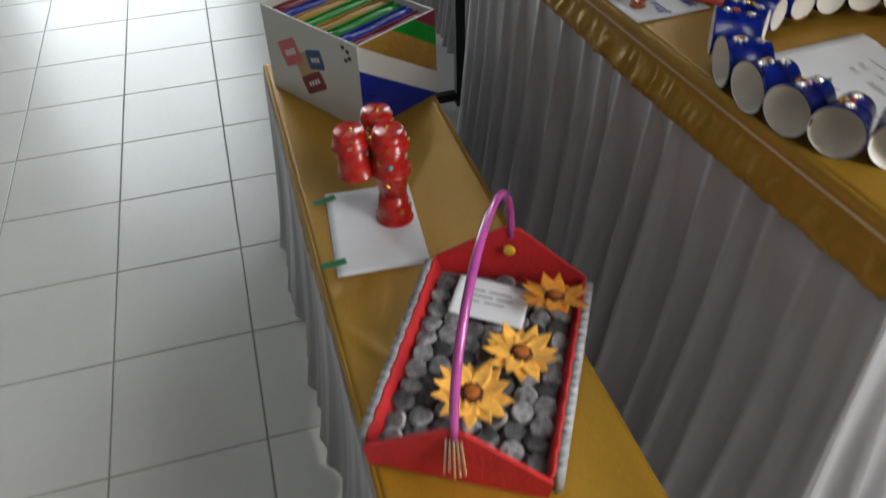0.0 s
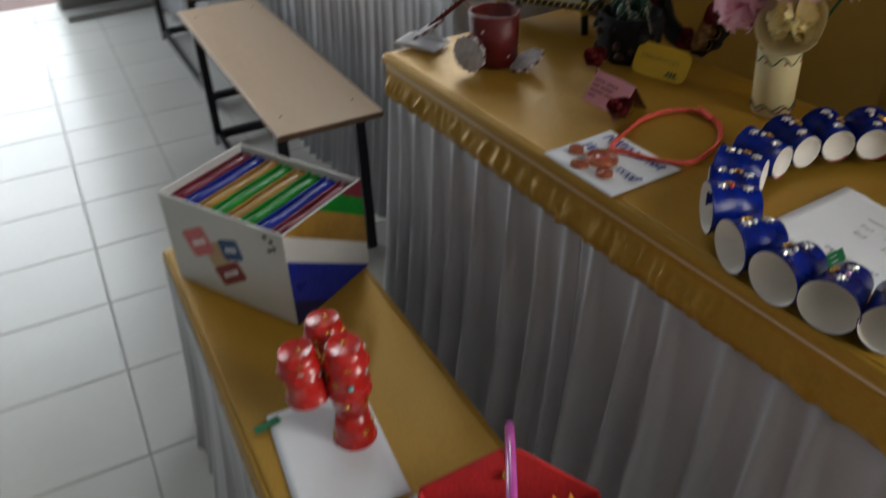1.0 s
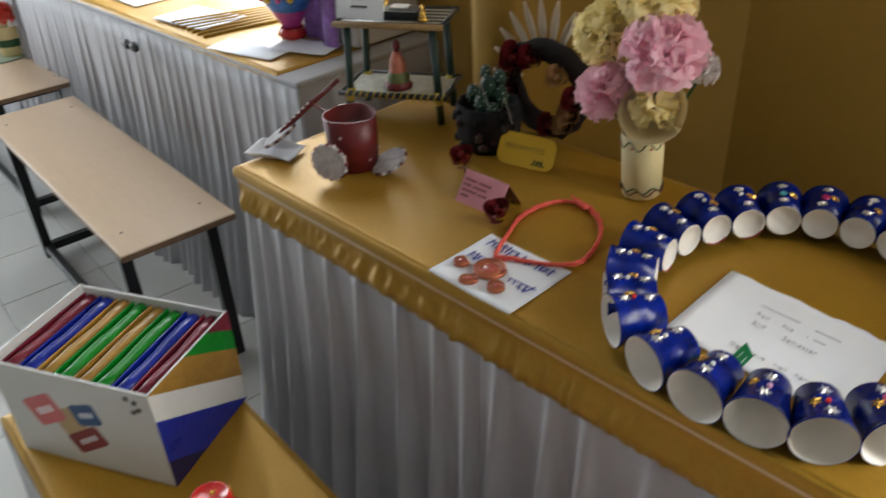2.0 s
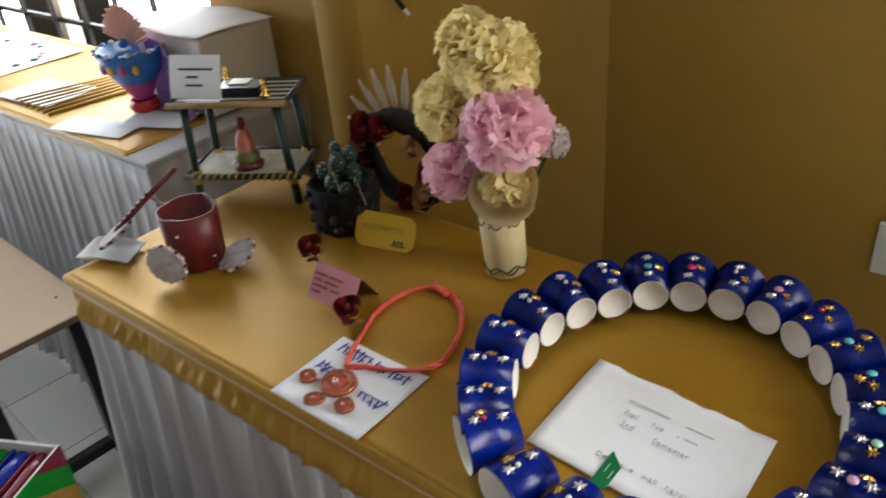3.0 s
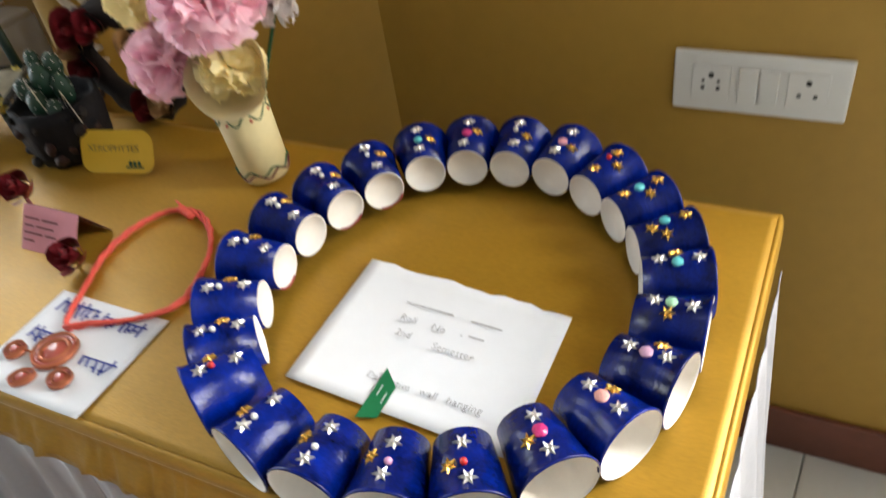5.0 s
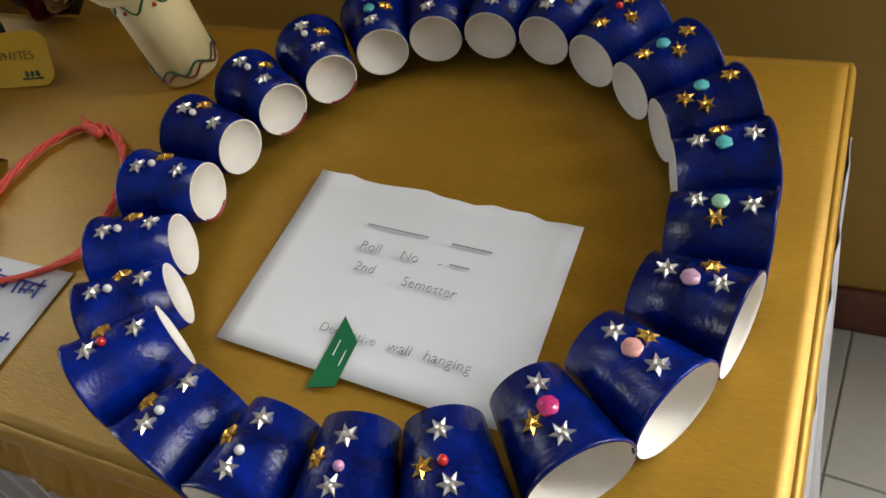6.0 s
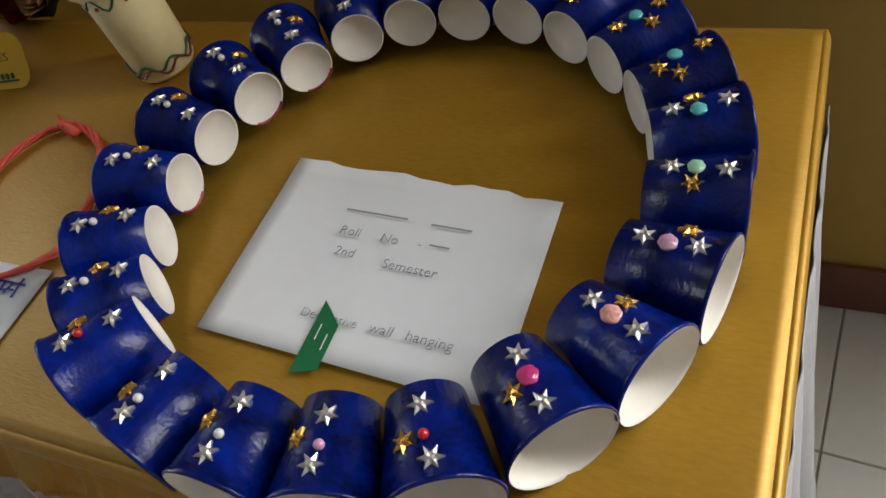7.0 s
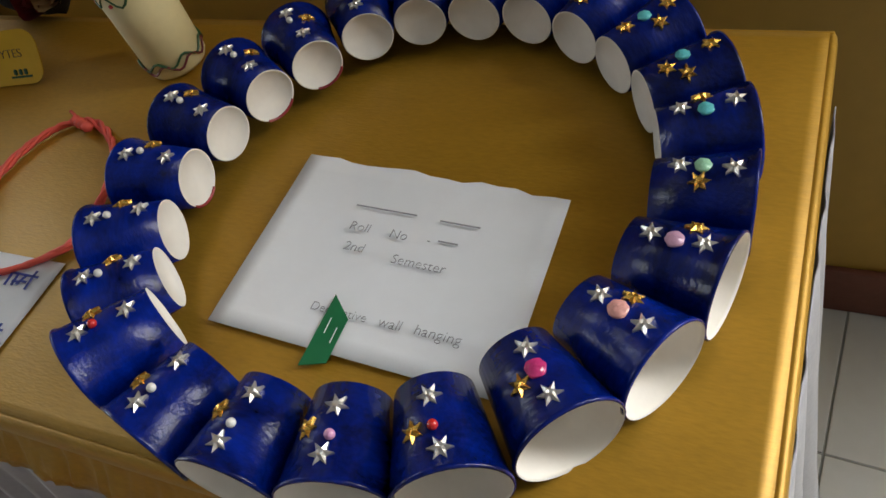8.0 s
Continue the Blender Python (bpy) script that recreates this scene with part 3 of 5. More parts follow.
for i, (deg, rad, bead) in enumerate(CUPS):
    rnd = random.Random(100 + i)
    cup = new("cup", CUP)
    cup.parent = ring
    lift = 0.009 if i == 16 else 0.0  # one cup rides up on its neighbours
    spin = pose(0, 0, 0, 0, 0, deg) @ pose(rad, 0, R1 + 0.0012 + CL * math.sin(radians(TIP)) + lift, 0, TIP, 0) @ pose(0, 0, 0, rnd.uniform(0, 360), 0, 0)
    cup.matrix_local = spin
    roll0 = spin.to_3x3().inverted() @ Vector((0, 0, 1))
    up = math.atan2(roll0.y, roll0.z)

    def on_cup(u, v, h=0.0004):
        r = R0 + (R1 - R0) * u / CL + h
        a = up + v / r
        n = Vector((0, math.sin(a), math.cos(a)))
        xax = Vector((1, 0, 0))
        yax = n.cross(xax)
        m = Matrix((xax, yax, n)).transposed().to_4x4()
        m.translation = Vector((u, r * math.sin(a), r * math.cos(a)))
        return m

    if i in (19, 21, 22):  # red paint left on the base's edge
        bm = bmesh.new()
        tube(bm, [(0.0002, (R0 - 0.0004) * math.sin(up + g), (R0 - 0.0004) * math.cos(up + g)) for g in [2.2 + 0.1 * k + 0.2 * (i - 19) for k in range(15)]], 0.0011, 6)
        part("paint_smear", bm, SMEAR, cup, "dark red paint smear")
    side = 1 if i in (7, 9, 10) else -1
    large = BEADS[bead].name.split("_")[0] in ("aqua", "mint", "lilac", "peach", "magenta", "rose")
    spots = [(SILVER_STAR, 0.0135 + rnd.uniform(-0.0015, 0.0015), rnd.uniform(-0.003, 0.003)), (SILVER_STAR, 0.0435 + rnd.uniform(-0.002, 0.0015), rnd.uniform(-0.003, 0.003)),
             (GOLD_STAR, 0.028 + rnd.uniform(-0.004, 0.006), side * rnd.uniform(0.0095, 0.0125)), (BEADS[bead], 0.027 if large else 0.032, -side * rnd.uniform(0.0, 0.003))]
    # silver stars coloured gold here, to paint in the gold cloth's reflection
    if i in (4, 5, 6):
        spots[0], spots[1] = (GOLD_STAR, *spots[0][1:]), (GOLD_STAR, *spots[1][1:])
    for me, u, v in spots:
        s = new("bead" if me in BEADS.values() else "star", me)
        s.parent = cup
        s.matrix_local = on_cup(u, v) @ pose(0, 0, 0, 0, 0, rnd.uniform(0, 60))


# ---- the note in the ring ----
def note(name, w, d, m, label, category="note", curl=0.003, seed=1, torn=False, mat=None):
    """A sheet of paper centred on m, a little wavy, thick enough to have edges."""
    rnd = random.Random(seed)
    ph = [rnd.uniform(0, 6) for _ in range(4)]
    bm = bmesh.new()

    def fn(u, v):
        x, y = (u - 0.5) * w, (v - 0.5) * d
        if torn and v > 0.99:
            y += 0.0016 * math.sin(u * 19) + 0.001 * math.sin(u * 47 + 1) - 0.003 * u
        corner = max(abs(u - 0.5), abs(v - 0.5)) * 2
        return Vector((x, y, 0.0006 + curl * max(corner - 0.7, 0) * (1 + math.sin(3 * u + ph[0])) + 0.0004 * (1 + math.sin(5 * v + ph[1]))))

    sheet(bm, 16, 12, fn, thick=0.0003)
    ob = link(name, bm, mat or PAPER, smooth=True)
    ob.matrix_world = m
    return tagged(ob, label, category)


ring_note = note("paper_note", 0.2054, 0.1535, pose(-0.2095, -0.2575, TZ + 0.0015, 0, 0, -3.4), "sheet of white paper with pencil writing, taped inside the ring", "note", torn=True, seed=4)
for v in ring_note.data.vertices:  # cut askew
    v.co.x -= 0.07 * v.co.y
nm = lambda x, y, z=0.0028: pose(x + 0.003, y, z)
bars([(-0.0455, 0.002, 0.037), (0.020, 0.049, 0.036), (0.026, 0.040, 0.0195)], 0.0011, GREYINK, ring_note, z=0.0022)
for text, x, y in (("Roll", -0.0436, 0.0155), ("No", -0.0120, 0.0150), ("-", 0.0155, 0.0155), ("2nd", -0.0385, -0.0015), ("Semester", -0.0010, -0.0045),
                   ("Decorative", -0.0360, -0.0510), ("wall", 0.0135, -0.0510), ("hanging", 0.0380, -0.0505)):
    words(text, 0.0092 if len(text) > 8 else 0.0104, GREYINK, ring_note, nm(x, y, 0.0033))
bm = bmesh.new()
corners = [(0.0, 0.026), (0.016, 0.0105), (0.0155, -0.021), (-0.0015, -0.026)]  # cut slanting at both ends
low, top = ([bm.verts.new((x, y, z)) for x, y in corners] for z in (0, 0.0006))
bm.faces.new(top[::-1])
bm.faces.new(low)
for k in range(4):
    bm.faces.new((low[k - 1], low[k], top[k], top[k - 1]))
bmesh.ops.recalc_face_normals(bm, faces=bm.faces)
tape = tagged(link("tape", bm, GREEN_TAPE), "strip of green sticky tape on the note's edge", "tape")
tape.matrix_world = pose(-0.2315, -0.3195, TZ + 0.0046, 2, 0, 0)
bars([(0.0048, 0.0054, -0.002), (0.0116, 0.0122, -0.008)], 0.011, PAPER, tape, z=0.0008)


# ---- wall fittings ----
plate = empty("socket_plate", pose(-0.0285, BACK, 0.705), "white plastic switch plate with two sockets and two switches", "socket")
bm = bmesh.new()
box(bm, -0.106, 0.106, -0.009, -0.0008, -0.042, 0.042, 0.003)
part("plate", bm, PLASTIC, plate)
for x0, x1, nme in ((-0.082, -0.034, "socket_face"), (-0.024, -0.001, "switch"), (0.001, 0.024, "switch"), (0.034, 0.082, "socket_face")):
    bm = bmesh.new()
    box(bm, x0, x1, -0.0125 if nme == "switch" else -0.011, -0.0092, -0.024, 0.024, 0.0012)
    if nme == "switch":
        bmesh.ops.rotate(bm, cent=((x0 + x1) / 2, -0.01, 0), matrix=Euler((radians(3), 0, 0)).to_matrix(), verts=bm.verts)
    face = part(nme, bm, PLASTIC, plate)
    if nme == "socket_face":
        cx = (x0 + x1) / 2
        for hx, hz, r in ((0, 0.011, 0.0036), (-0.0095, -0.007, 0.0028), (0.0095, -0.007, 0.0028)) + (((-0.0095, 0.003, 0.0022), (0.0095, 0.003, 0.0022)) if x0 < 0 else ()):
            bm = bmesh.new()
            lathe(bm, [(0, 0.0004), (r, 0.0004), (r, -0.001)], 12, m=pose(cx + hx, -0.011, hz, 90, 0, 0))
            part("pin_hole", bm, DARKHOLE, face)

BLACKPL = paint("black_rubber", (0.012, 0.012, 0.013), 0.4, vary=0.1, bump=0.05)
cable = empty("cable", pose(-0.826, 0.107, 1.052, 0, 0, 40), "short black cable end hanging on the ochre pillar", "cable")
bm = bmesh.new()
tube(bm, [(-0.012, -0.003, 0.16), (-0.014, -0.006, 0.08), (-0.012, -0.009, 0.03), (-0.004, -0.012, 0.002), (0.008, -0.012, -0.018)], 0.004, 8)
part("wire", bm, BLACKPL, cable, smooth=True)
bm = bmesh.new()
tube(bm, [(0.008, -0.012, -0.018), (0.015, -0.0125, -0.029)], 0.0045, 8)
part("bare_tip", bm, SILVER, cable)


# ---- vase of tissue flowers ----
CREAMPAPER = paint("cream_paper", (0.72, 0.62, 0.34), 0.7, vary=0.06, bump=0.1)
YELLOW = paint("yellow_tissue", (1.0, 0.89, 0.50), 0.8, vary=0.04, scale=40, bump=0.12, glow_through=0.4)
PINK = paint("pink_tissue", (1.0, 0.70, 0.79), 0.8, vary=0.06, scale=40, bump=0.2, glow_through=0.5)
PALE = paint("pale_tissue", (0.78, 0.72, 0.7), 0.8, vary=0.05, bump=0.2, glow_through=0.3)
MAROON = paint("maroon_paint", (0.16, 0.012, 0.018), 0.4, vary=0.25, scale=30)
LEAF = paint("dark_leaf_paint", (0.02, 0.09, 0.03), 0.5, vary=0.2)
ROSEGOLD = paint("bronze_paper", (0.42, 0.25, 0.11), 0.5, vary=0.25, scale=40)


def tissue_flower(parent, p, r, mat, seed, name="flower", label="", petals=46):
    """A ball of tissue petals, each a soft rounded sheet with fine pleats that open towards its wavy edge."""
    rnd = random.Random(seed)
    bm = bmesh.new()
    for k in range(petals):
        g = k / petals
        polar = math.acos(1 - 1.7 * g)
        turn = k * 2.39996 + rnd.uniform(-0.25, 0.25)
        n = Vector((math.sin(polar) * math.cos(turn), math.sin(polar) * math.sin(turn), math.cos(polar)))
        side = n.orthogonal().normalized()
        side.rotate(Matrix.Rotation(rnd.uniform(0, 6.28), 3, n))
        third = n.cross(side)
        size = r * rnd.uniform(0.86, 1.06)
        ph, fr, cup = rnd.uniform(0, 6), rnd.uniform(5, 8), rnd.uniform(0.15, 0.5)
        rows = []
        for j in range(6):
            t = j / 5
            out = size * (0.25 + 0.92 * t - 0.2 * t * t)
            row = []
            for i in range(17):
                s = (i / 16 - 0.5) * 2
                w = r * (0.14 + 0.62 * t ** 0.8)
                pleat = r * 0.055 * t * math.sin(fr * s * 2.2 + ph) + r * 0.03 * t * t * math.sin(fr * s * 5 + 2 * ph)
                edge = out * (1 - 0.30 * abs(s) ** 3 * t) + r * 0.03 * t * t * math.sin(fr * s * 4 + ph)
                row.append(bm.verts.new(n * edge + side * (s * w * (1 - 0.12 * t * s * s)) + third * (pleat + r * cup * t * t * (s * s - 0.2) + r * 0.22 * t ** 2.5)))
            rows.append(row)
        for a, b in zip(rows, rows[1:]):
            for i in range(16):
                bm.faces.new((a[i], a[i + 1], b[i + 1], b[i]))
    ob = part(name, bm, mat, parent, label, smooth=True)
    ob.location = p
    return ob


vase = empty("vase", pose(-0.512, -0.071, TZ + 0.002, 2.0, -2.6, 0), "cream paper vase with painted borders, full of tissue flowers", "vase")
bm = bmesh.new()
H = 0.098
lathe(bm, [(0, 0.0), (0.026, 0.0), (0.0285, 0.004), (0.0295, 0.05), (0.0305, H), (0.0295, H), (0.0285, 0.05), (0.0265, 0.006), (0, 0.006)], 28)
body = part("body", bm, CREAMPAPER, vase, smooth=True)
for z, amp, mat in ((0.012, 0.004, MAROON), (0.016, 0.004, LEAF), (H - 0.013, 0.006, LEAF)):
    bm = bmesh.new()
    pts = []
    for i in range(48):
        a = 2 * math.pi * i / 48
        pts.append(((0.0302) * math.cos(a), (0.0302) * math.sin(a), z + amp * math.sin(7 * a + z * 300)))
    tube(bm, pts, 0.0011, 5, closed=True)
    part("border", bm, mat, body)
for k in range(7):
    a = 2 * math.pi * k / 7 + 0.3
    bm = bmesh.new()
    ball(bm, (0.0305 * math.cos(a), 0.0305 * math.sin(a), H - 0.016), 0.0021, sub=1)
    part("painted_dot", bm, paint("red_dot", (0.5, 0.03, 0.03)) if k == 0 else bpy.data.materials["red_dot"], body)
FLOWERS = ((0.024, 0.01, 0.290, 0.052, YELLOW, 1), (-0.006, 0.002, 0.314, 0.041, YELLOW, 7), (-0.053, 0.006, 0.228, 0.045, YELLOW, 2), (0.055, -0.024, 0.228, 0.052, PINK, 3),
           (-0.036, -0.016, 0.155, 0.043, PINK, 4), (0.080, 0.034, 0.190, 0.022, PALE, 6))
for x, y, z, r, mat, sd in FLOWERS:
    x, y = x - 0.009, y - 0.007
    fl = tissue_flower(vase, (x, y, z), r, mat, sd, petals=34 if r < 0.04 else 54)
    bm = bmesh.new()
    tube(bm, [(x * 0.1, y * 0.1, 0.04), (x * 0.5, y * 0.5, 0.6 * z), (x, y, z)], 0.0022, 6)
    part("stem", bm, LEAF, vase)
NET = paint("cream_net", (0.75, 0.65, 0.4), 0.7, vary=0.05, glow_through=0.5)
bm = bmesh.new()
sheet(bm, 24, 8, lambda u, v: Vector(((0.012 + 0.034 * v) * math.cos(6.2832 * u), (0.012 + 0.034 * v) * math.sin(6.2832 * u), 0.03 * v * v + 0.004 * math.sin(24 * u) * v)), thick=0.0006)
net = part("net_frill", bm, NET, vase, smooth=True)
net.matrix_local = pose(0.030, -0.012, 0.132, 55, 20, 0)


# ---- paper roses ----
def paper_rose(parent, p, r, n, mat, seed=0, turns=9):
    """A paper rose: petals wrapped about an axis n round a rolled bud, opening outwards."""
    rnd = random.Random(seed)
    c = (0, 0, 0)
    bud = bmesh.new()
    lathe(bud, [(0, -0.3 * r), (0.3 * r, -0.25 * r), (0.22 * r, 0.5 * r), (0.1 * r, 0.75 * r), (0, 0.6 * r)], 10, m=Vector((0, 0, 1)).rotation_difference(Vector(n)).to_matrix().to_4x4())
    heart = part("rose", bud, mat, parent, smooth=True)
    heart.location = p
    n = Vector(n).normalized()
    s = n.orthogonal().normalized()
    t = n.cross(s)
    for k in range(turns):
        a0 = k * 2.2 + rnd.uniform(-0.2, 0.2)
        q = 0.12 + 0.88 * k / turns
        rows = []
        bm = bmesh.new()
        for j in range(4):
            h = j / 3
            row = []
            for i in range(7):
                a = a0 + (i / 6 - 0.5) * 2.1
                rad = r * q * (0.55 + 0.45 * h) * (1 + 0.12 * h * math.sin(i * 1.05))
                z = r * (0.95 - 0.75 * q) * h + r * 0.15 * h * math.sin(math.pi * i / 6) - r * 0.3 * (1 - h)
                row.append(bm.verts.new(Vector(c) + s * (rad * math.cos(a)) + t * (rad * math.sin(a)) + n * z))
            rows.append(row)
        for a, b in zip(rows, rows[1:]):
            for i in range(6):
                bm.faces.new((a[i], a[i + 1], b[i + 1], b[i]))
        part("petal", bm, mat, heart, smooth=True)
    return heart


# a small yellow flower low in the bouquet, inside its net
tissue_flower(vase, (0.030, -0.020, 0.146), 0.034, YELLOW, 5, petals=34)


# ---- pink tent card with two roses ----
PINKCARD = paint("pink_card", (0.72, 0.3, 0.36), 0.75, vary=0.05)
card = empty("place_card", pose(-0.662, -0.240, TZ + 0.002, 0, 0, 0), "folded pink paper card with handwriting and two dark red roses", "card")
for sgn, nme in ((-1, "front_leaf"), (1, "back_leaf")):
    bm = bmesh.new()
    sheet(bm, 8, 4, lambda u, v: Vector(((u - 0.5) * 0.082, sgn * 0.028 * (1 - v), 0.042 * v + 0.001 * math.sin(3 * u))), thick=0.0006)
    leaf = part(nme, bm, PINKCARD if sgn < 0 else paint("brown_card", (0.2, 0.09, 0.05), 0.8), card)
tilt = pose(0, -0.0165, 0.0205, 56, 0, 0)
bars([(-0.034, -0.012, 0.012), (-0.008, 0.016, 0.012), (-0.034, -0.02, 0.004), (-0.016, 0.01, 0.004), (-0.034, -0.006, -0.004), (-0.002, 0.014, -0.004), (-0.034, -0.018, -0.012)], 0.0022,
     MAROON, card, z=0.0012, m=tilt)
for i, (x, y, z) in enumerate(((-0.066, 0.018, 0.045), (0.052, -0.034, 0.018))):
    paper_rose(card, (x, y, z), 0.024, (0.2, -0.6, 0.8), MAROON, seed=i)
    bm = bmesh.new()
    tube(bm, [(x, y, z - 0.008), (x * 0.9, y * 0.9, z * 0.4), (x * 0.8, y * 0.8, 0.002)], 0.0022, 6)
    part("stem", bm, MAROON, card)


# ---- necklace on its card ----
note_card = note("label_card", 0.1375, 0.1185, pose(-0.526, -0.3660, TZ + 0.0015, 0, 0, 0), "white paper card with blue handwriting under a necklace", "note", curl=0.005, seed=9)
rnd = random.Random(12)
# unreadable script: each word a head line with thick strokes hanging from it
for x0, x1, y in ((-0.056, -0.006, 0.046), (0.002, 0.056, 0.042), (-0.056, -0.026, 0.008), (0.020, 0.062, -0.004)):
    bm = bmesh.new()
    box(bm, x0, x1, y, y + 0.0018, 0.0030, 0.0034)
    x = x0 + 0.001
    while x < x1 - 0.002:
        h, slant = rnd.uniform(0.008, 0.015), rnd.uniform(-0.5, 0.5)
        st = box(bm, x, x + 0.0022, y - h, y + 0.0004, 0.0030, 0.0034)
        for v in st:
            v.co.x += slant * (v.co.y - y)
        if rnd.random() < 0.6:
            box(bm, x, x + 0.006, y - h * 0.7, y - h * 0.7 + 0.0019, 0.0030, 0.0034)
        if rnd.random() < 0.3:
            box(bm, x, x + 0.002, y, y + 0.006, 0.0030, 0.0034)
        x += rnd.uniform(0.006, 0.010)
    part("writing", bm, INK, note_card, "strokes of blue marker writing")
CORAL = paint("coral_cord", (0.75, 0.10, 0.07), 0.6, vary=0.12, scale=60, bump=0.4)
neck = empty("necklace", pose(0, 0, TZ + 0.003), "coral red cord necklace with copper and pink stone pendants", "necklace")
loop = [(-0.552, -0.345), (-0.575, -0.295), (-0.592, -0.25), (-0.592, -0.205), (-0.575, -0.172), (-0.545, -0.163), (-0.51, -0.18), (-0.482, -0.213), (-0.465, -0.255), (-0.462, -0.29),
        (-0.49, -0.318), (-0.53, -0.337)]
dense = []
for i in range(len(loop)):
    p0, p1, p2, p3 = (Vector((*loop[(i + k) % len(loop)], 0)) for k in (-1, 0, 1, 2))
    for s in range(5):
        t = s / 5
        dense.append(0.5 * (2 * p1 + (p2 - p0) * t + (2 * p0 - 5 * p1 + 4 * p2 - p3) * t * t + (3 * p1 - p0 - 3 * p2 + p3) * t ** 3))
for k in range(3):
    bm = bmesh.new()
    pts = [(p.x + 0.0020 * math.cos(i * 0.9 + k * 2.09), p.y + 0.0020 * math.sin(i * 0.7 + k * 2.09), 0.0036 + 0.002 * math.sin(i * 0.9 + k * 2.09)) for i, p in enumerate(dense)]
    tube(bm, pts, 0.0020, 6, closed=True)
    part("cord_strand", bm, CORAL, neck, smooth=True)
bm = bmesh.new()
for k in range(4):
    ball(bm, (-0.556 + 0.006 * k, -0.168 - 0.002 * k, 0.008), 0.0055, sub=1)
tube(bm, [(-0.556, -0.165, 0.008), (-0.575, -0.155, 0.006)], 0.0016, 5)
part("knot", bm, CORAL, neck, smooth=True)
COPPER = paint("copper_wire", (0.5, 0.16, 0.08), 0.35, metal=0.6, vary=0.2)
STONE = paint("pink_stone", (0.45, 0.10, 0.08), 0.25, coat=0.4, vary=0.15)
for x, y, r, sq in ((-0.535, -0.374, 0.022, 1.0), (-0.539, -0.409, 0.0125, 1.7), (-0.503, -0.398, 0.0115, 1.1), (-0.574, -0.386, 0.0105, 1.1)):
    bm = bmesh.new()
    lathe(bm, [(0, 0.0045), (r * 0.35, 0.0052), (r * 0.5, 0.002)], 18)
    lathe(bm, [(r * 0.5, 0.002), (r * 0.6, 0.0055), (r * 0.7, 0.002)], 18, 1)
    lathe(bm, [(r * 0.7, 0.002), (r * 0.78, 0.004), (r * 0.86, 0.002)], 18)
    lathe(bm, [(r * 0.86, 0.002), (r * 0.94, 0.0055), (r, 0.0), (0, 0.0)], 18, 1, wob=lambda a, z: 1 + 0.05 * math.sin(9 * a))
    bmesh.ops.scale(bm, vec=(1, 1 * (0.72 if sq > 1.5 else 1), 1), verts=bm.verts)
    pd = part("pendant", bm, [STONE, COPPER], neck, smooth=True)
    pd.matrix_local = pose(x, y, 0.002, 0, 0, 40)
for x, y in ((-0.566, -0.384), (-0.513, -0.392), (-0.538, -0.398)):
    bm = bmesh.new()
    tube(bm, [(-0.535, -0.377, 0.003), (x, y, 0.004)], 0.001, 5)
    part("link", bm, COPPER, neck)


# ---- cactus pot with its yellow tag ----
POTBLACK = paint("black_gravel_pot", (0.010, 0.009, 0.011), 0.7, spec=0.2, vary=0.5, scale=40, bump=0.6, bump_scale=70)
CACTUS = paint("cactus_green", (0.008, 0.040, 0.022), 0.5, vary=0.25, scale=40)
TAGY = paint("yellow_card", (0.72, 0.46, 0.03), 0.7, vary=0.04)
pot = empty("cactus_pot", pose(-0.797, -0.092, TZ + 0.001), "black stone-covered pot with painted green cactus pebbles", "plant pot")
bm = bmesh.new()
lathe(bm, [(0, 0), (0.042, 0), (0.05, 0.02), (0.054, 0.06), (0.052, 0.078), (0.047, 0.078), (0.046, 0.066), (0, 0.064)], 28, wob=lambda a, z: 1 + 0.05 * math.sin(9 * a + z * 120))
part("pot", bm, POTBLACK, pot, smooth=True)
rnd = random.Random(5)
STONEM = [POTBLACK, paint("grey_stone", (0.03, 0.026, 0.025), 0.6, spec=0.25, vary=0.3), paint("brown_stone", (0.045, 0.022, 0.018), 0.6, spec=0.25, vary=0.3)]
for k in range(34):
    a, z = rnd.uniform(0, 6.28), rnd.uniform(0.008, 0.07)
    bm = bmesh.new()
    ball(bm, (0, 0, 0), rnd.uniform(0.006, 0.011), sub=1, squash=(1, rnd.uniform(0.6, 1), rnd.uniform(0.5, 0.9)))
    st = part("stone", bm, STONEM[k % 3], pot, smooth=True)
    rr = 0.0495 + 0.004 * z / 0.07
    st.location = (rr * math.cos(a), rr * math.sin(a), z)
    st.rotation_euler = (rnd.uniform(0, 3), rnd.uniform(0, 3), rnd.uniform(0, 3))
PEBBLES = ((0.0, 0.0, 0.098, 0.016, 1.6), (0.024, 0.004, 0.090, 0.013, 1.6), (-0.028, -0.006, 0.084, 0.012, 1.6), (0.010, -0.026, 0.084, 0.013, 1.4), (-0.012, 0.024, 0.088, 0.013, 1.5),
           (0.030, -0.022, 0.076, 0.011, 1.2), (0.014, 0.012, 0.116, 0.012, 1.3), (-0.014, -0.020, 0.096, 0.011, 1.3), (-0.010, 0.006, 0.122, 0.010, 1.4), (-0.032, 0.014, 0.076, 0.010, 1.2))
for x, y, z, r, h in PEBBLES:
    bm = bmesh.new()
    ball(bm, (0, 0, 0), r, sub=3, squash=(1, 0.85, h))
    c = part("cactus", bm, CACTUS, pot, smooth=True)
    c.location = (x, y, z)
    bm = bmesh.new()
    for k in range(16):
        a, p = k * 2.4, math.acos(1 - 1.5 * (k + 0.5) / 16)
        ball(bm, (r * math.sin(p) * math.cos(a), 0.85 * r * math.sin(p) * math.sin(a), h * r * math.cos(p)), 0.0011, sub=1)
    part("spines", bm, PALE, c)
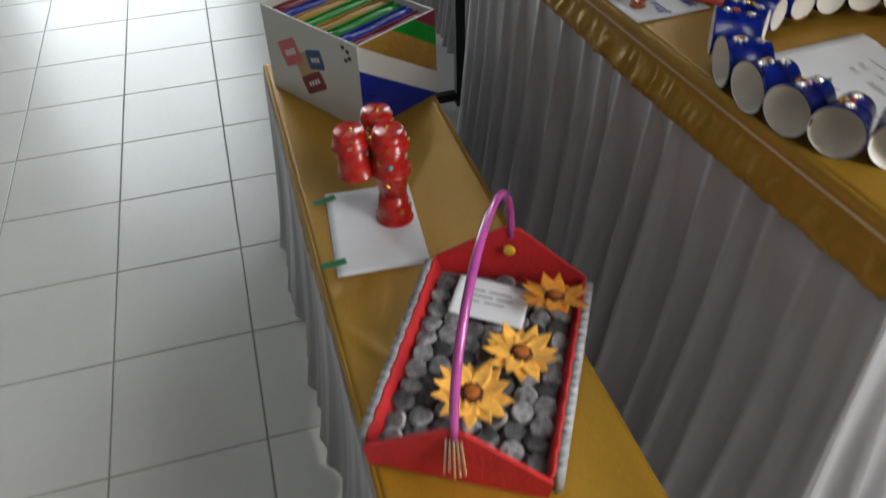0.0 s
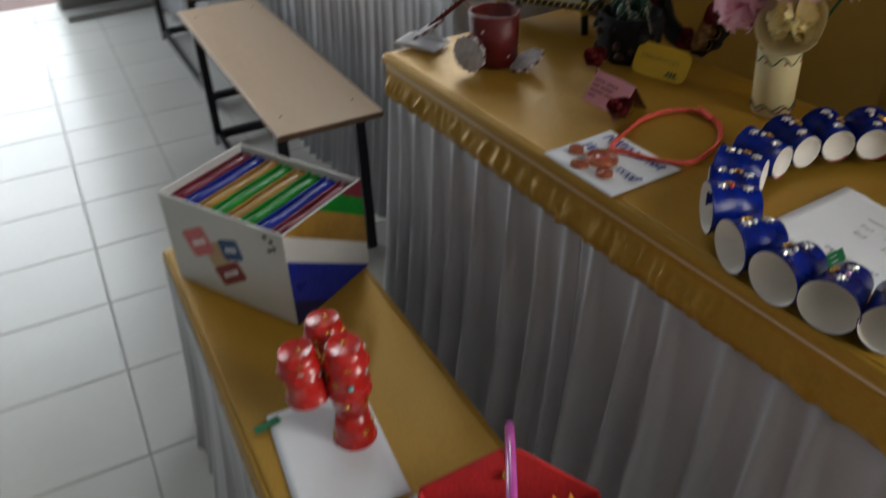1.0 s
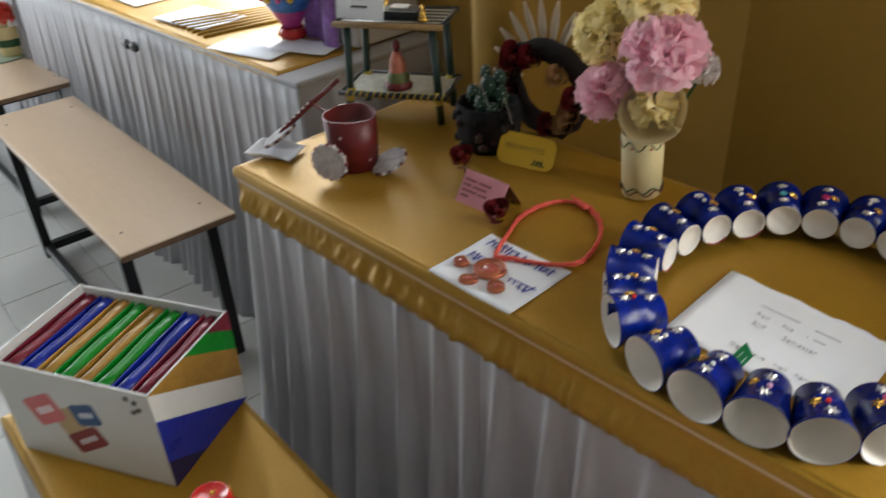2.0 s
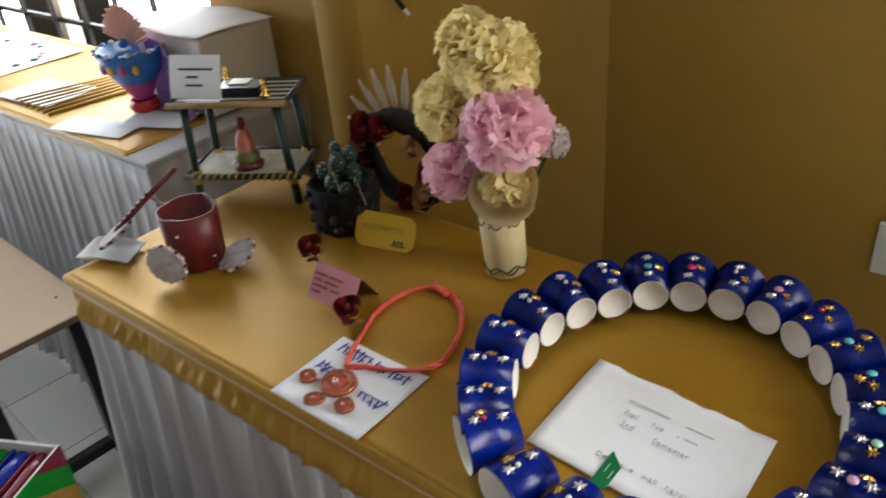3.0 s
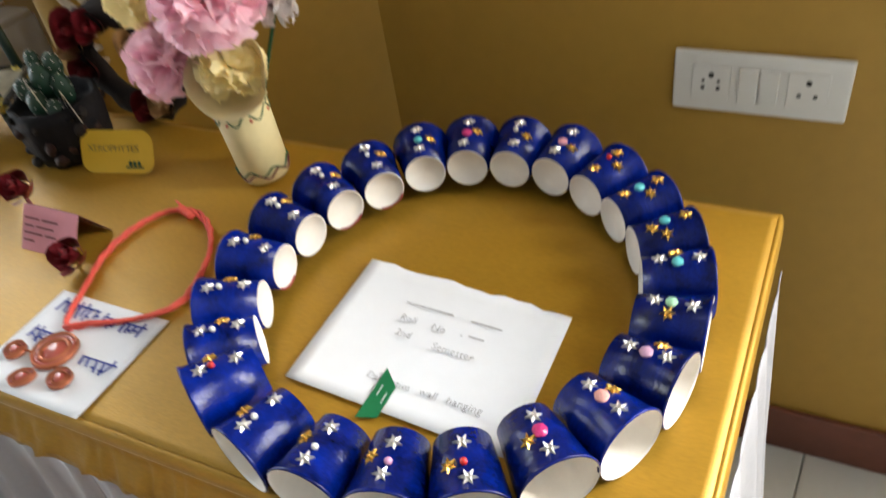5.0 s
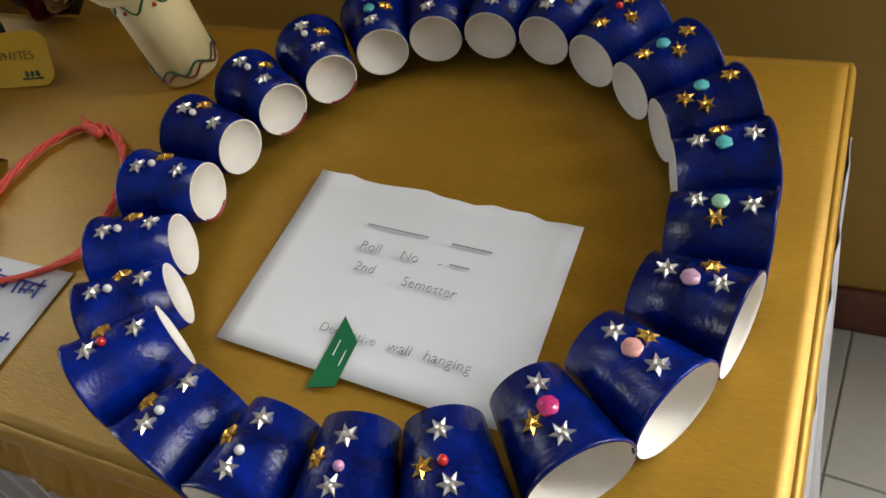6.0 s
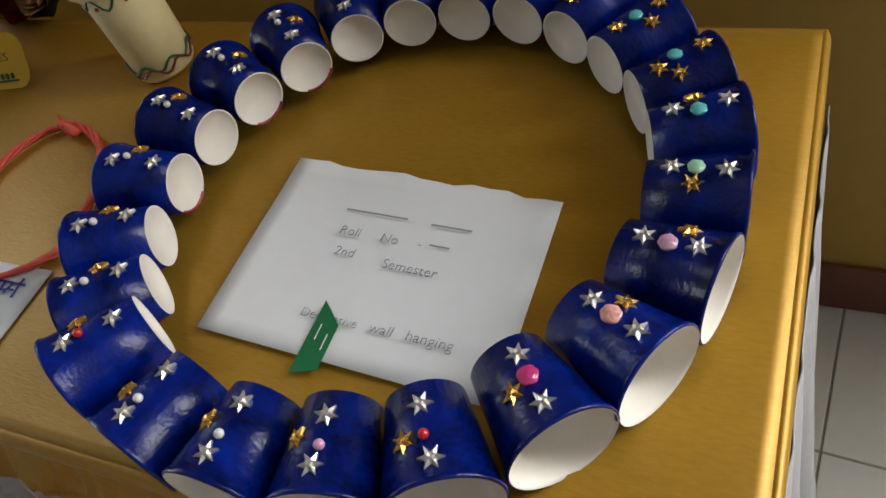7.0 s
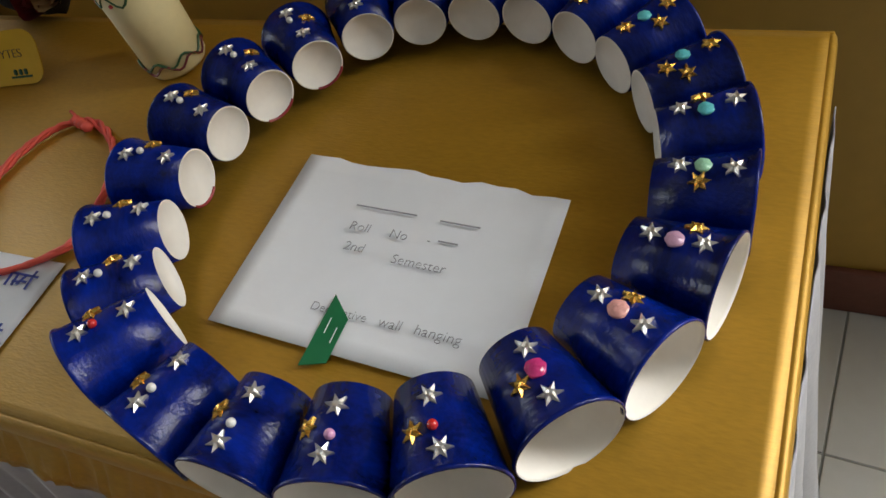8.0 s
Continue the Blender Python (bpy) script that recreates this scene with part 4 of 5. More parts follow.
for x, y, z in ((-0.005, -0.02, 0.12), (0.034, -0.01, 0.104)):
    bm = bmesh.new()
    tube(bm, [(x, y, z - 0.04), (x + 0.02, y - 0.012, z), (x + 0.045, y - 0.02, z - 0.035)], 0.0006, 5)
    part("wire_stem", bm, SILVER, pot)

tag = empty("name_tag", pose(-0.698, -0.121, TZ + 0.002, 62, 0, 12), "rounded yellow card tag with hand lettering, leaning on the pot", "tag")
bm = bmesh.new()
box(bm, -0.05, 0.05, 0, 0.052, -0.0006, 0.0006)
bmesh.ops.bevel(bm, geom=[e for e in bm.edges if abs(e.verts[0].co.z - e.verts[1].co.z) > 0.001], offset=0.016, segments=6, profile=0.5, affect="EDGES")
part("card", bm, TAGY, tag)
words("XEROPHYTES", 0.0118, DARKINK, tag, pose(-0.04, 0.026, 0.0008))
bm = bmesh.new()
for k in range(3):
    ball(bm, (0.018 + 0.006 * k, 0.012, 0.001), 0.0026, sub=1, squash=(1, 1.4, 0.3))
box(bm, 0.012, 0.036, 0.0065, 0.0085, 0.0007, 0.0012)
part("drawing", bm, LEAF, tag)


# ---- rose wreath leaning on the pillar, with a fan of pale petals ----
WDARK = paint("dark_felt", (0.008, 0.004, 0.004), 0.9, vary=0.4, scale=40, bump=0.5)
wreath = empty("rose_wreath", pose(-0.752, 0.000, TZ + 0.002), "dark wreath with maroon and bronze paper roses standing before the pillar", "wreath")
bm = bmesh.new()
ringpts = []
for k in range(40):
    a = 2 * math.pi * k / 40
    ringpts.append((0.074 * math.cos(a) * (1 + 0.08 * math.sin(3 * a)), 0.004 * math.sin(2 * a), 0.082 + 0.064 * math.sin(a)))
tube(bm, ringpts, 0.02, 10, closed=True)
for v in bm.verts:
    v.co += 0.006 * noise.noise_vector(v.co * 60)
    v.co.y = v.co.y * 0.6
    v.co.z = max(v.co.z, 0.001)
part("ring", bm, WDARK, wreath, smooth=True)
for i, (x, z, r, mat) in enumerate(((-0.052, 0.165, 0.032, MAROON), (-0.02, 0.172, 0.026, MAROON), (0.038, 0.148, 0.023, ROSEGOLD), (0.062, 0.07, 0.024, ROSEGOLD), (-0.072, 0.13, 0.022, ROSEGOLD),
                                    (0.07, 0.105, 0.024, MAROON), (-0.065, 0.085, 0.026, MAROON), (0.025, 0.03, 0.026, MAROON), (0.05, 0.04, 0.022, ROSEGOLD))):
    paper_rose(wreath, (x, -0.016, 0.082 + (z - 0.105) * 0.74), r, (0.25, -0.85, 0.4), mat, seed=20 + i)
PETAL = paint("pale_paper_petal", (0.80, 0.70, 0.56), 0.8, vary=0.08, glow_through=0.3)
for k in range(9):
    a = radians(64 + k * 17)
    bm = bmesh.new()

    def petal(u, v, a=a):
        s = 0.052 + 0.066 * v
        w = 0.0085 * math.sin(math.pi * (0.12 + 0.8 * v)) * (u - 0.5) * 2
        return Vector((s * math.cos(a) * 1.05 - w * math.sin(a), 0.012 + 0.004 * math.sin(math.pi * u), s * math.sin(a) * 1.15 + w * math.cos(a)))

    sheet(bm, 5, 8, petal, thick=0.0008)
    part("petal", bm, PETAL, wreath, smooth=True).location = (-0.02, 0.014, 0.085)


# ---- model table of sticks ----
DKGREEN = paint("dark_green_paint", (0.005, 0.028, 0.022), 0.4, vary=0.25, scale=50)
STICKW = paint("pale_stick", (0.55, 0.53, 0.44), 0.6, vary=0.2, scale=60)
STICKB = paint("black_stick", (0.012, 0.014, 0.016), 0.35, vary=0.2)
TWINE = paint("yellow_twine", (0.55, 0.42, 0.08), 0.8, vary=0.25, scale=90, bump=0.4)
ROLL = paint("brown_paper_roll", (0.30, 0.19, 0.08), 0.7, vary=0.25, scale=50)
SM = pose(-1.02, -0.085, TZ + 0.001, 0, 0, 30.5)
stand = empty("model_table", SM, "small handmade two-tier table of painted sticks with dark green legs", "model table")
SW, SD, SH = 0.0945, 0.055, 0.170
for sx in (-1, 1):
    for sy in (-1, 1):
        bm = bmesh.new()
        tube(bm, [(sx * (SW - 0.012) * 1.04, sy * (SD - 0.01), 0.0), (sx * (SW - 0.018), sy * (SD - 0.01), SH)], 0.0068, 10)
        leg = part("leg", bm, DKGREEN, stand, smooth=True)
        bm = bmesh.new()
        tube(bm, [(sx * (SW - 0.013) * 1.03, sy * (SD - 0.01), 0.036), (sx * (SW - 0.014), sy * (SD - 0.01), 0.060)], 0.0076, 10)
        part("band", bm, TWINE, leg, smooth=True)
for z, w, d, mats in ((SH, SW, SD, (STICKB, STICKW)), (0.046, SW * 1.02, SD * 0.98, (STICKW, STICKW))):
    tier = part("tier", boxed(-w, w, -d, d, z, z + 0.003, 0.001), STICKB, stand)
    n = 17
    for k in range(n):
        y = -d + 0.004 + (2 * d - 0.008) * k / (n - 1)
        bm = bmesh.new()
        tube(bm, [(-w, y, z + 0.0055), (w, y, z + 0.0055)], 0.0026, 6)
        part("stick", bm, mats[1] if (k % 3 == 0 or mats[0] is STICKW) else mats[0], tier, smooth=True)
    for sy in (-1, 1):
        bm = bmesh.new()
        tube(bm, [(-w - 0.004, sy * d, z + 0.006), (w + 0.004, sy * d, z + 0.006)], 0.0055, 8)
        part("edge_roll", bm, ROLL if (z > 0.1 and sy < 0) else STICKB, tier, smooth=True)
    for sx in (-1, 1):
        bm = bmesh.new()
        tube(bm, [(sx * w, -d, z + 0.006), (sx * w, d, z + 0.006)], 0.0045, 8)
        part("end_roll", bm, STICKB, tier, smooth=True)
    if z < 0.1:
        for k in range(15):
            x = -w + 0.008 + (2 * w - 0.016) * k / 14
            bm = bmesh.new()
            tube(bm, [(x, -d, z - 0.001), (x + 0.004, -d - 0.006, z + 0.006), (x + 0.007, -d, z + 0.0125)], 0.0022, 5)
            part("twine", bm, TWINE, tier, smooth=True)

sn = empty("note_card", SM @ pose(-0.055, -0.036, SH + 0.010, 68, 0, -6), "small white card with printed lines propped on the model table", "note")
bm = bmesh.new()
sheet(bm, 8, 6, lambda u, v: Vector(((u - 0.5) * 0.09, v * 0.068, 0.003 * math.sin(2.5 * v))), thick=0.0005)
part("sheet", bm, PAPER, sn)
bars([(-0.028, 0.032, 0.044), (-0.014, 0.006, 0.032), (-0.016, 0.014, 0.019)], 0.0034, DARKINK, sn, z=0.0034)
lap = empty("model_laptop", SM @ pose(0.012, -0.006, SH + 0.0085), "small black cardboard model box with a pale lid", "model")
part("base", boxed(-0.034, 0.034, -0.02, 0.022, 0, 0.014, 0.001), STICKB, lap)
bm = bmesh.new()
box(bm, -0.02, 0.012, -0.006, 0.018, 0.0145, 0.017, 0.0005)
part("lid", bm, PLASTIC, lap)
for i, (x, y) in enumerate(((0.058, -0.03), (-0.03, 0.035))):
    bm = bmesh.new()
    lathe(bm, [(0, 0), (0.008, 0), (0.009, 0.004), (0.004, 0.008), (0.0055, 0.016), (0.003, 0.021), (0.004, 0.026), (0, 0.03)], 12)
    fg = link("brass_ornament", bm, GOLDFOIL, smooth=True)
    fg.matrix_world = SM @ pose(x, y, SH + 0.0085)
    tagged(fg, "tiny turned brass ornament on the model table", "ornament")
bm = bmesh.new()
lathe(bm, [(0, 0), (0.024, 0), (0.026, 0.006), (0.02, 0.012)], 18, 0)
lathe(bm, [(0.02, 0.012), (0.021, 0.022), (0.016, 0.03)], 18, 1)
lathe(bm, [(0.016, 0.03), (0.014, 0.05), (0.009, 0.062), (0.0045, 0.066)], 18, 2)
lathe(bm, [(0.0045, 0.066), (0.0075, 0.074), (0.007, 0.082), (0, 0.088)], 18, 0)
fig = link("figurine", bm, [MAROON, paint("olive_paint", (0.13, 0.16, 0.05), 0.5), paint("terracotta_paint", (0.5, 0.16, 0.1), 0.5, vary=0.4, scale=60)], smooth=True)
fig.matrix_world = SM @ pose(0.002, -0.02, 0.0555)
tagged(fig, "small painted clay figurine standing on the lower tier", "figurine")


# ---- red cart model ----
REDPAINT = paint("dark_red_paint", (0.12, 0.009, 0.011), 0.42, vary=0.25, scale=40)
WHEELC = paint("grey_felt_wheel", (0.42, 0.40, 0.42), 0.8, vary=0.25, scale=80, bump=0.4)
cart = empty("cart_model", pose(-0.913, -0.287, TZ + 0.002), "handmade dark red cart model with beaded wheels and a long handle", "model cart")
bm = bmesh.new()
lathe(bm, [(0, 0.001), (0.039, 0.001), (0.043, 0.088), (0.04, 0.088), (0.037, 0.006), (0, 0.006)], 22, wob=lambda a, z: 1 + (0.05 * math.sin(3 * a + 1) + 0.03 * math.sin(7 * a)) * z / 0.088)
part("bucket", bm, REDPAINT, cart, smooth=True)
rnd = random.Random(3)
for k in range(16):
    a, z = k * 2.39996, 0.02 + 0.06 * ((k * 0.37) % 1)
    bm = bmesh.new()
    ball(bm, (0, 0, 0), 0.0026, sub=1)
    part("pearl", bm, PALE, cart, smooth=True).location = (0.0395 * math.cos(a), 0.0395 * math.sin(a), z)


def cart_wheel(parent, m, r=0.029):
    bm = bmesh.new()
    lathe(bm, [(0, -0.003), (r, -0.003), (r, 0.003), (0, 0.003)], 24)
    w = part("wheel", bm, WHEELC, parent)
    w.matrix_local = m
    for k in range(16):
        a = 2 * math.pi * k / 16
        bm = bmesh.new()
        ball(bm, (r * math.cos(a), r * math.sin(a), 0), 0.0036, sub=1)
        part("rim_bead", bm, PALE if k % 2 else REDPAINT, w, smooth=True)
    return w


cart_wheel(cart, pose(0.020, -0.064, 0.033, 90, 0, 25))
cart_wheel(cart, pose(0.056, 0.026, 0.0125, 24, -10, 0))
cart_wheel(cart, pose(-0.134, -0.052, 0.03, 20, -24, 0), 0.03)
bm = bmesh.new()
tube(bm, [(-0.132, -0.05, 0.034), (-0.106, 0.0, 0.076), (-0.082, 0.045, 0.112)], 0.0045, 8)
part("handle", bm, REDPAINT, cart, smooth=True)
bm = bmesh.new()
tube(bm, [(-0.106, 0.002, 0.078), (-0.07, 0.002, 0.074), (-0.040, 0.002, 0.08)], 0.0022, 6)
part("cross_rod", bm, REDPAINT, cart)
for k in range(20):
    t = k / 19
    bm = bmesh.new()
    ball(bm, (0, 0, 0), 0.0032, sub=1)
    p = Vector((-0.13, -0.045, 0.041)).lerp(Vector((-0.103, 0.006, 0.086)), t * 1.4) if k < 13 else Vector((-0.043, -0.004 + 0.002 * k, 0.082 - 0.009 * (k - 13)))
    part("bead", bm, PALE if k % 2 else REDPAINT, cart, smooth=True).location = p
note("paper_scrap", 0.085, 0.06, pose(-1.050, -0.350, TZ + 0.002, 0, 0, 28), "small curled white paper under the cart's front wheel", "note", curl=0.02, seed=14)


# ---- file box on the low bench ----
WHITEBOARD = paint("white_card_board", (0.62, 0.63, 0.62), 0.6, vary=0.06, scale=10)
FILECOL = {"maroon": paint("maroon_foil", (0.17, 0.012, 0.03), 0.35, vary=0.3, scale=20, bump=0.5, bump_scale=40), "blue": paint("blue_foil", (0.004, 0.018, 0.26), 0.3, vary=0.3, scale=20, bump=0.5, bump_scale=40),
           "ochre": paint("ochre_foil", (0.33, 0.18, 0.03), 0.35, vary=0.3, scale=20, bump=0.5, bump_scale=40), "green": paint("green_foil", (0.0, 0.2, 0.012), 0.35, vary=0.3, scale=20, bump=0.5, bump_scale=40),
           "navy": paint("navy_foil", (0.004, 0.005, 0.05), 0.4, vary=0.2)}
BW, BD, BH = 0.262, 0.193, 0.172
fbox = empty("file_box", pose(-0.810, -0.743, LZ + 0.0015, 0, 0, 206.9), "white cardboard file box with coloured dividers and striped end", "file box")
# local x runs along the white face, local y goes to the back (mirrored), z up
t = 0.004
part("front_panel", boxed(0, BW, -t, 0, 0, BH, 0.0008), WHITEBOARD, fbox)
part("back_panel", boxed(0, BW, -BD, -BD + t, 0, BH, 0.0008), WHITEBOARD, fbox)
part("end_panel", boxed(-t, 0, -BD, 0, 0, BH, 0.0008), WHITEBOARD, fbox)
part("end_panel", boxed(BW, BW + t, -BD, 0, 0, BH + 0.002, 0.0008), WHITEBOARD, fbox)
part("bottom", boxed(0, BW, -BD + t, -t, 0, 0.003), WHITEBOARD, fbox)
seq = ["maroon", "blue", "ochre", "green", "ochre", "green", "blue", "maroon"]
for k, key in enumerate(seq[::-1]):
    x = 0.006 + k * 0.0318
    bm = bmesh.new()
    w = 0.0295 if key == "green" else 0.0275
    sheet(bm, 10, 6, lambda u, v: Vector((x + w * (0.5 + 0.5 * math.cos(math.pi * (1 - u))), -t - 0.003 - (BD - 2 * t - 0.006) * v, BH - 0.028 + 0.018 * math.sin(math.pi * u) + 0.0015 * math.sin(9 * v + k))), thick=0.001)
    dv = part("divider", bm, FILECOL[key], fbox, smooth=True)
    part("divider_wall", boxed(x + w + 0.001, x + w + 0.0035, -BD + t, -t, 0.003, BH - 0.012), FILECOL[key], fbox)


def band(c0, c1, key, label=""):
    """A stripe on the box's end between two slanting lines."""
    poly = [(0.0, 0.0), (BD, 0.0), (BD, BH), (0.0, BH)]
    for c, keep in ((c0, 1), (c1, -1)):
        out = []
        for i in range(len(poly)):
            (s0, z0), (s1, z1) = poly[i - 1], poly[i]
            d0, d1 = keep * (z0 + 0.65 * s0 - c), keep * (z1 + 0.65 * s1 - c)
            if (d0 >= 0) != (d1 >= 0):
                f = d0 / (d0 - d1)
                out.append((s0 + (s1 - s0) * f, z0 + (z1 - z0) * f))
            if d1 >= 0:
                out.append((s1, z1))
        poly = out
        if not poly:
            return
    bm = bmesh.new()
    a = [bm.verts.new((-t - 0.0009, -s, z)) for s, z in poly]
    b = [bm.verts.new((-t - 0.0002, -s, z)) for s, z in poly]
    bm.faces.new(a)
    bm.faces.new(b[::-1])
    for i in range(len(a)):
        bm.faces.new((a[i - 1], a[i], b[i], b[i - 1]))
    bmesh.ops.recalc_face_normals(bm, faces=bm.faces)
    part("stripe", bm, FILECOL[key], fbox)


for c0, c1, key in ((-1, 0.05, "navy"), (0.05, 0.125, "blue"), (0.172, 0.226, "ochre"), (0.226, 0.262, "green"), (0.262, 1, "maroon")):
    band(c0, c1, key)
STICK = [paint("pink_sticker", (0.62, 0.16, 0.17), 0.6), paint("blue_sticker", (0.03, 0.09, 0.22), 0.6), paint("red_sticker", (0.22, 0.03, 0.03), 0.6), paint("tan_sticker", (0.5, 0.36, 0.2), 0.7)]
for x, z, w, h, m_i, rot in ((0.192, 0.098, 0.06, 0.05, 0, 26), (0.118, 0.106, 0.046, 0.038, 1, 16), (0.130, 0.055, 0.068, 0.036, 2, 30), (0.152, 0.084, 0.05, 0.05, 3, 24)):
    bm = bmesh.new()
    box(bm, -w / 2, w / 2, 0.0003, 0.0009 if m_i < 3 else 0.0006, -h / 2, h / 2)
    bmesh.ops.bevel(bm, geom=[e for e in bm.edges if abs(e.verts[0].co.y - e.verts[1].co.y) > 0.0001], offset=0.006, segments=3, profile=0.5, affect="EDGES")
    st = part("sticker", bm, STICK[m_i], fbox)
    st.matrix_local = pose(x, 0, z, 0, rot, 0)
    if m_i < 3:
        bm = bmesh.new()
        for k in range(4):
            box(bm, -0.3 * w + 0.15 * w * k, -0.3 * w + 0.15 * w * k + 0.09 * w, 0.001, 0.0013, -0.12 * h, 0.12 * h)
        part("writing", bm, PAPER, st)
bm = bmesh.new()
for x, z in ((0.03, 0.155), (0.018, 0.15), (0.014, 0.138), (0.024, 0.132)):
    box(bm, x, x + 0.008, 0.0002, 0.0008, z, z + 0.007, 0.0002)
part("cut_slots", bm, DARKHOLE, fbox)


# ---- tower of red cups on its sheet ----
RED = paint("red_cup_paint", (0.50, 0.014, 0.010), 0.26, vary=0.35, scale=30, coat=0.5)
SMALLCUP = cup_mesh("small_cup", RED, RED, 0.0215, 0.0290, 0.049)
low_note = note("paper_sheet", 0.206, 0.14, pose(-0.5345, -0.803, LZ + 0.002, 0, 0, -8.5), "white paper sheet taped to the bench cloth", "note", curl=0.003, seed=17)
for x, y, rot in ((-0.627, -0.862, 8), (-0.470, -0.886, 0)):
    tp = tagged(link("tape", boxed(-0.019, 0.019, -0.0065, 0.0065, 0, 0.0006), GREEN_TAPE), "short piece of green sticky tape holding the sheet", "tape", "tape pieces on the sheet")
    tp.matrix_world = pose(x, y, LZ + 0.0065, 0, 0, rot + 90)
tower = empty("cup_tower", pose(-0.548, -0.766, LZ + 0.0035), "mushroom-shaped tower of red painted cups with star stickers", "cup tower")
rnd = random.Random(31)


def red_cup(m, n_star=5):
    c = new("cup", SMALLCUP)
    c.parent = tower
    c.matrix_local = m @ pose(0, 0, 0, 0, -90, 0)
    for k in range(n_star):
        a = rnd.uniform(0, 6.28)
        u = rnd.uniform(0.012, 0.042)
        r = 0.0215 + 0.0075 * u / 0.049 + 0.0006
        n = Vector((0, math.sin(a), math.cos(a)))
        x = Vector((1, 0, 0))
        mm = Matrix((x, n.cross(x), n)).transposed().to_4x4()
        mm.translation = Vector((u, r * n.y, r * n.z))
        s = new("star", SILVER_STAR if k % 4 == 1 else GOLD_STAR)
        s.parent = c
        s.matrix_local = mm @ pose(0, 0, 0, 0, 0, rnd.uniform(0, 60)) @ Matrix.Diagonal((0.8, 0.8, 0.8, 1))
    s = new("star", GOLD_STAR)
    s.parent = c
    s.matrix_local = pose(0.0002, rnd.uniform(-0.006, 0.006), rnd.uniform(-0.006, 0.006), 0, -90, 0) @ Matrix.Diagonal((0.75, 0.75, 0.75, 1))


DOWN = pose(0, 0, 0, 180, 0, 0)
red_cup(pose(0, 0, 0.0492) @ DOWN)
red_cup(pose(0, 0, 0.0505))
# three columns of a whole and a cut-down upturned cup each, glued side by side on the stem
for x, y, z, tx, ty in ((0.004, 0.0, 0.141, 0, 3), (-0.022, -0.052, 0.137, 5, -2), (-0.056, -0.002, 0.139, -2, -5)):
    for k in range(2):
        red_cup(pose(x, y, z) @ pose(0, 0, 0, tx, ty, 0) @ pose(0, 0, 0.026 * k) @ Matrix.Diagonal((1, 1, 1 - 0.44 * k, 1)) @ DOWN, 8)
bm = bmesh.new()
ball(bm, (0, 0, 0), 0.004, sub=2)
part("bead", bm, BEADS["aqua"].materials[0], tower, "small aqua bead", smooth=True).location = (0.030, -0.008, 0.115)


# ---- basket with paper rolls and sunflowers ----
REDFELT = paint("red_felt", (0.58, 0.02, 0.025), 0.75, vary=0.15, scale=30, bump=0.3, bump_scale=200)
NEWS = paint("grey_newsprint", (0.34, 0.34, 0.36), 0.85, vary=0.55, scale=120, fine=500, bump=0.3, island=0.35)
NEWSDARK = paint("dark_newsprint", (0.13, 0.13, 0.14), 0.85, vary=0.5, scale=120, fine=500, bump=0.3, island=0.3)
PURPLE = paint("purple_ribbon", (0.48, 0.08, 0.36), 0.22, vary=0.25, scale=30, coat=0.5)
KM = pose(-0.200, -0.7535, LZ + 0.0015, 0, 0, 146)
basket = empty("basket", KM, "red edged basket of rolled grey newsprint with a purple handle", "basket")
KL, KW, KH = 0.158, 0.1, 0.036
# bottom coloured dark to paint in the shade of the gaps between rolls
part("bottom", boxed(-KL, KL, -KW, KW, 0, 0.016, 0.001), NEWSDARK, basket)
for sy in (-1, 1):
    bm = bmesh.new()
    sheet(bm, 24, 4, lambda u, v: Vector(((u - 0.5) * 2 * KL, sy * (KW - 0.004 + 0.012 * v + 0.0012 * math.sin(u * 60)), 0.004 + KH * v)), thick=0.004)
    part("side_wall", bm, REDFELT, basket, smooth=True)
    for k in range(22):
        x = -KL + 0.01 + (2 * KL - 0.02) * k / 21
        bm = bmesh.new()
        tube(bm, [(0, 0, 0.001), (0, 0, 0.04)], 0.0074, 8)
        rl = part("outer_roll", bm, NEWS, basket, smooth=True)
        rl.location = (x, sy * (KW + 0.012), 0)
for sx in (-1, 1):
    bm = bmesh.new()
    pts = [(-KW - 0.004, 0.003), (KW + 0.004, 0.003), (KW + 0.008, KH), (0.012, KH + 0.066), (-0.012, KH + 0.066), (-KW - 0.008, KH)]
    a = [bm.verts.new((sx * (KL + 0.002 + 0.08 * z), y, z)) for y, z in pts]
    b = [bm.verts.new((sx * (KL + 0.007 + 0.08 * z), y, z)) for y, z in pts]
    bm.faces.new(a)
    bm.faces.new(b[::-1])
    for i in range(6):
        bm.faces.new((a[i - 1], a[i], b[i], b[i - 1]))
    bmesh.ops.recalc_face_normals(bm, faces=bm.faces)
    part("end_panel", bm, REDFELT, basket)
    bm = bmesh.new()
    lathe(bm, [(0, 0.004), (0.007, 0.003), (0.009, 0)], 12)
    part("button", bm, TAGY, basket).matrix_local = pose(sx * (KL + 0.0085) - (0.007 if sx > 0 else -0.005), 0.0, 0.072, 0, -90 if sx > 0 else 90, 0)
bm = bmesh.new()
arch = [((KL + 0.012) * math.cos(math.pi * k / 28), 0.004 * math.sin(math.pi * k / 28), KH + 0.052 + 0.150 * math.sin(math.pi * k / 28) ** 0.9) for k in range(29)]
tube(bm, arch, 0.0054, 8)
hd = part("handle", bm, PURPLE, basket, "shiny purple ribbon-wrapped handle", smooth=True)
for sx in (-1, 1):
    bm = bmesh.new()
    for k in range(5):
        tube(bm, [(sx * (KL + 0.016), 0.004 * k - 0.008, KH + 0.054), (sx * (KL + 0.022), 0.006 * k - 0.014, KH + 0.006 - 0.006 * (k % 3))], 0.0016, 5)
    part("tassel", bm, PURPLE if sx > 0 else SILVER, hd)
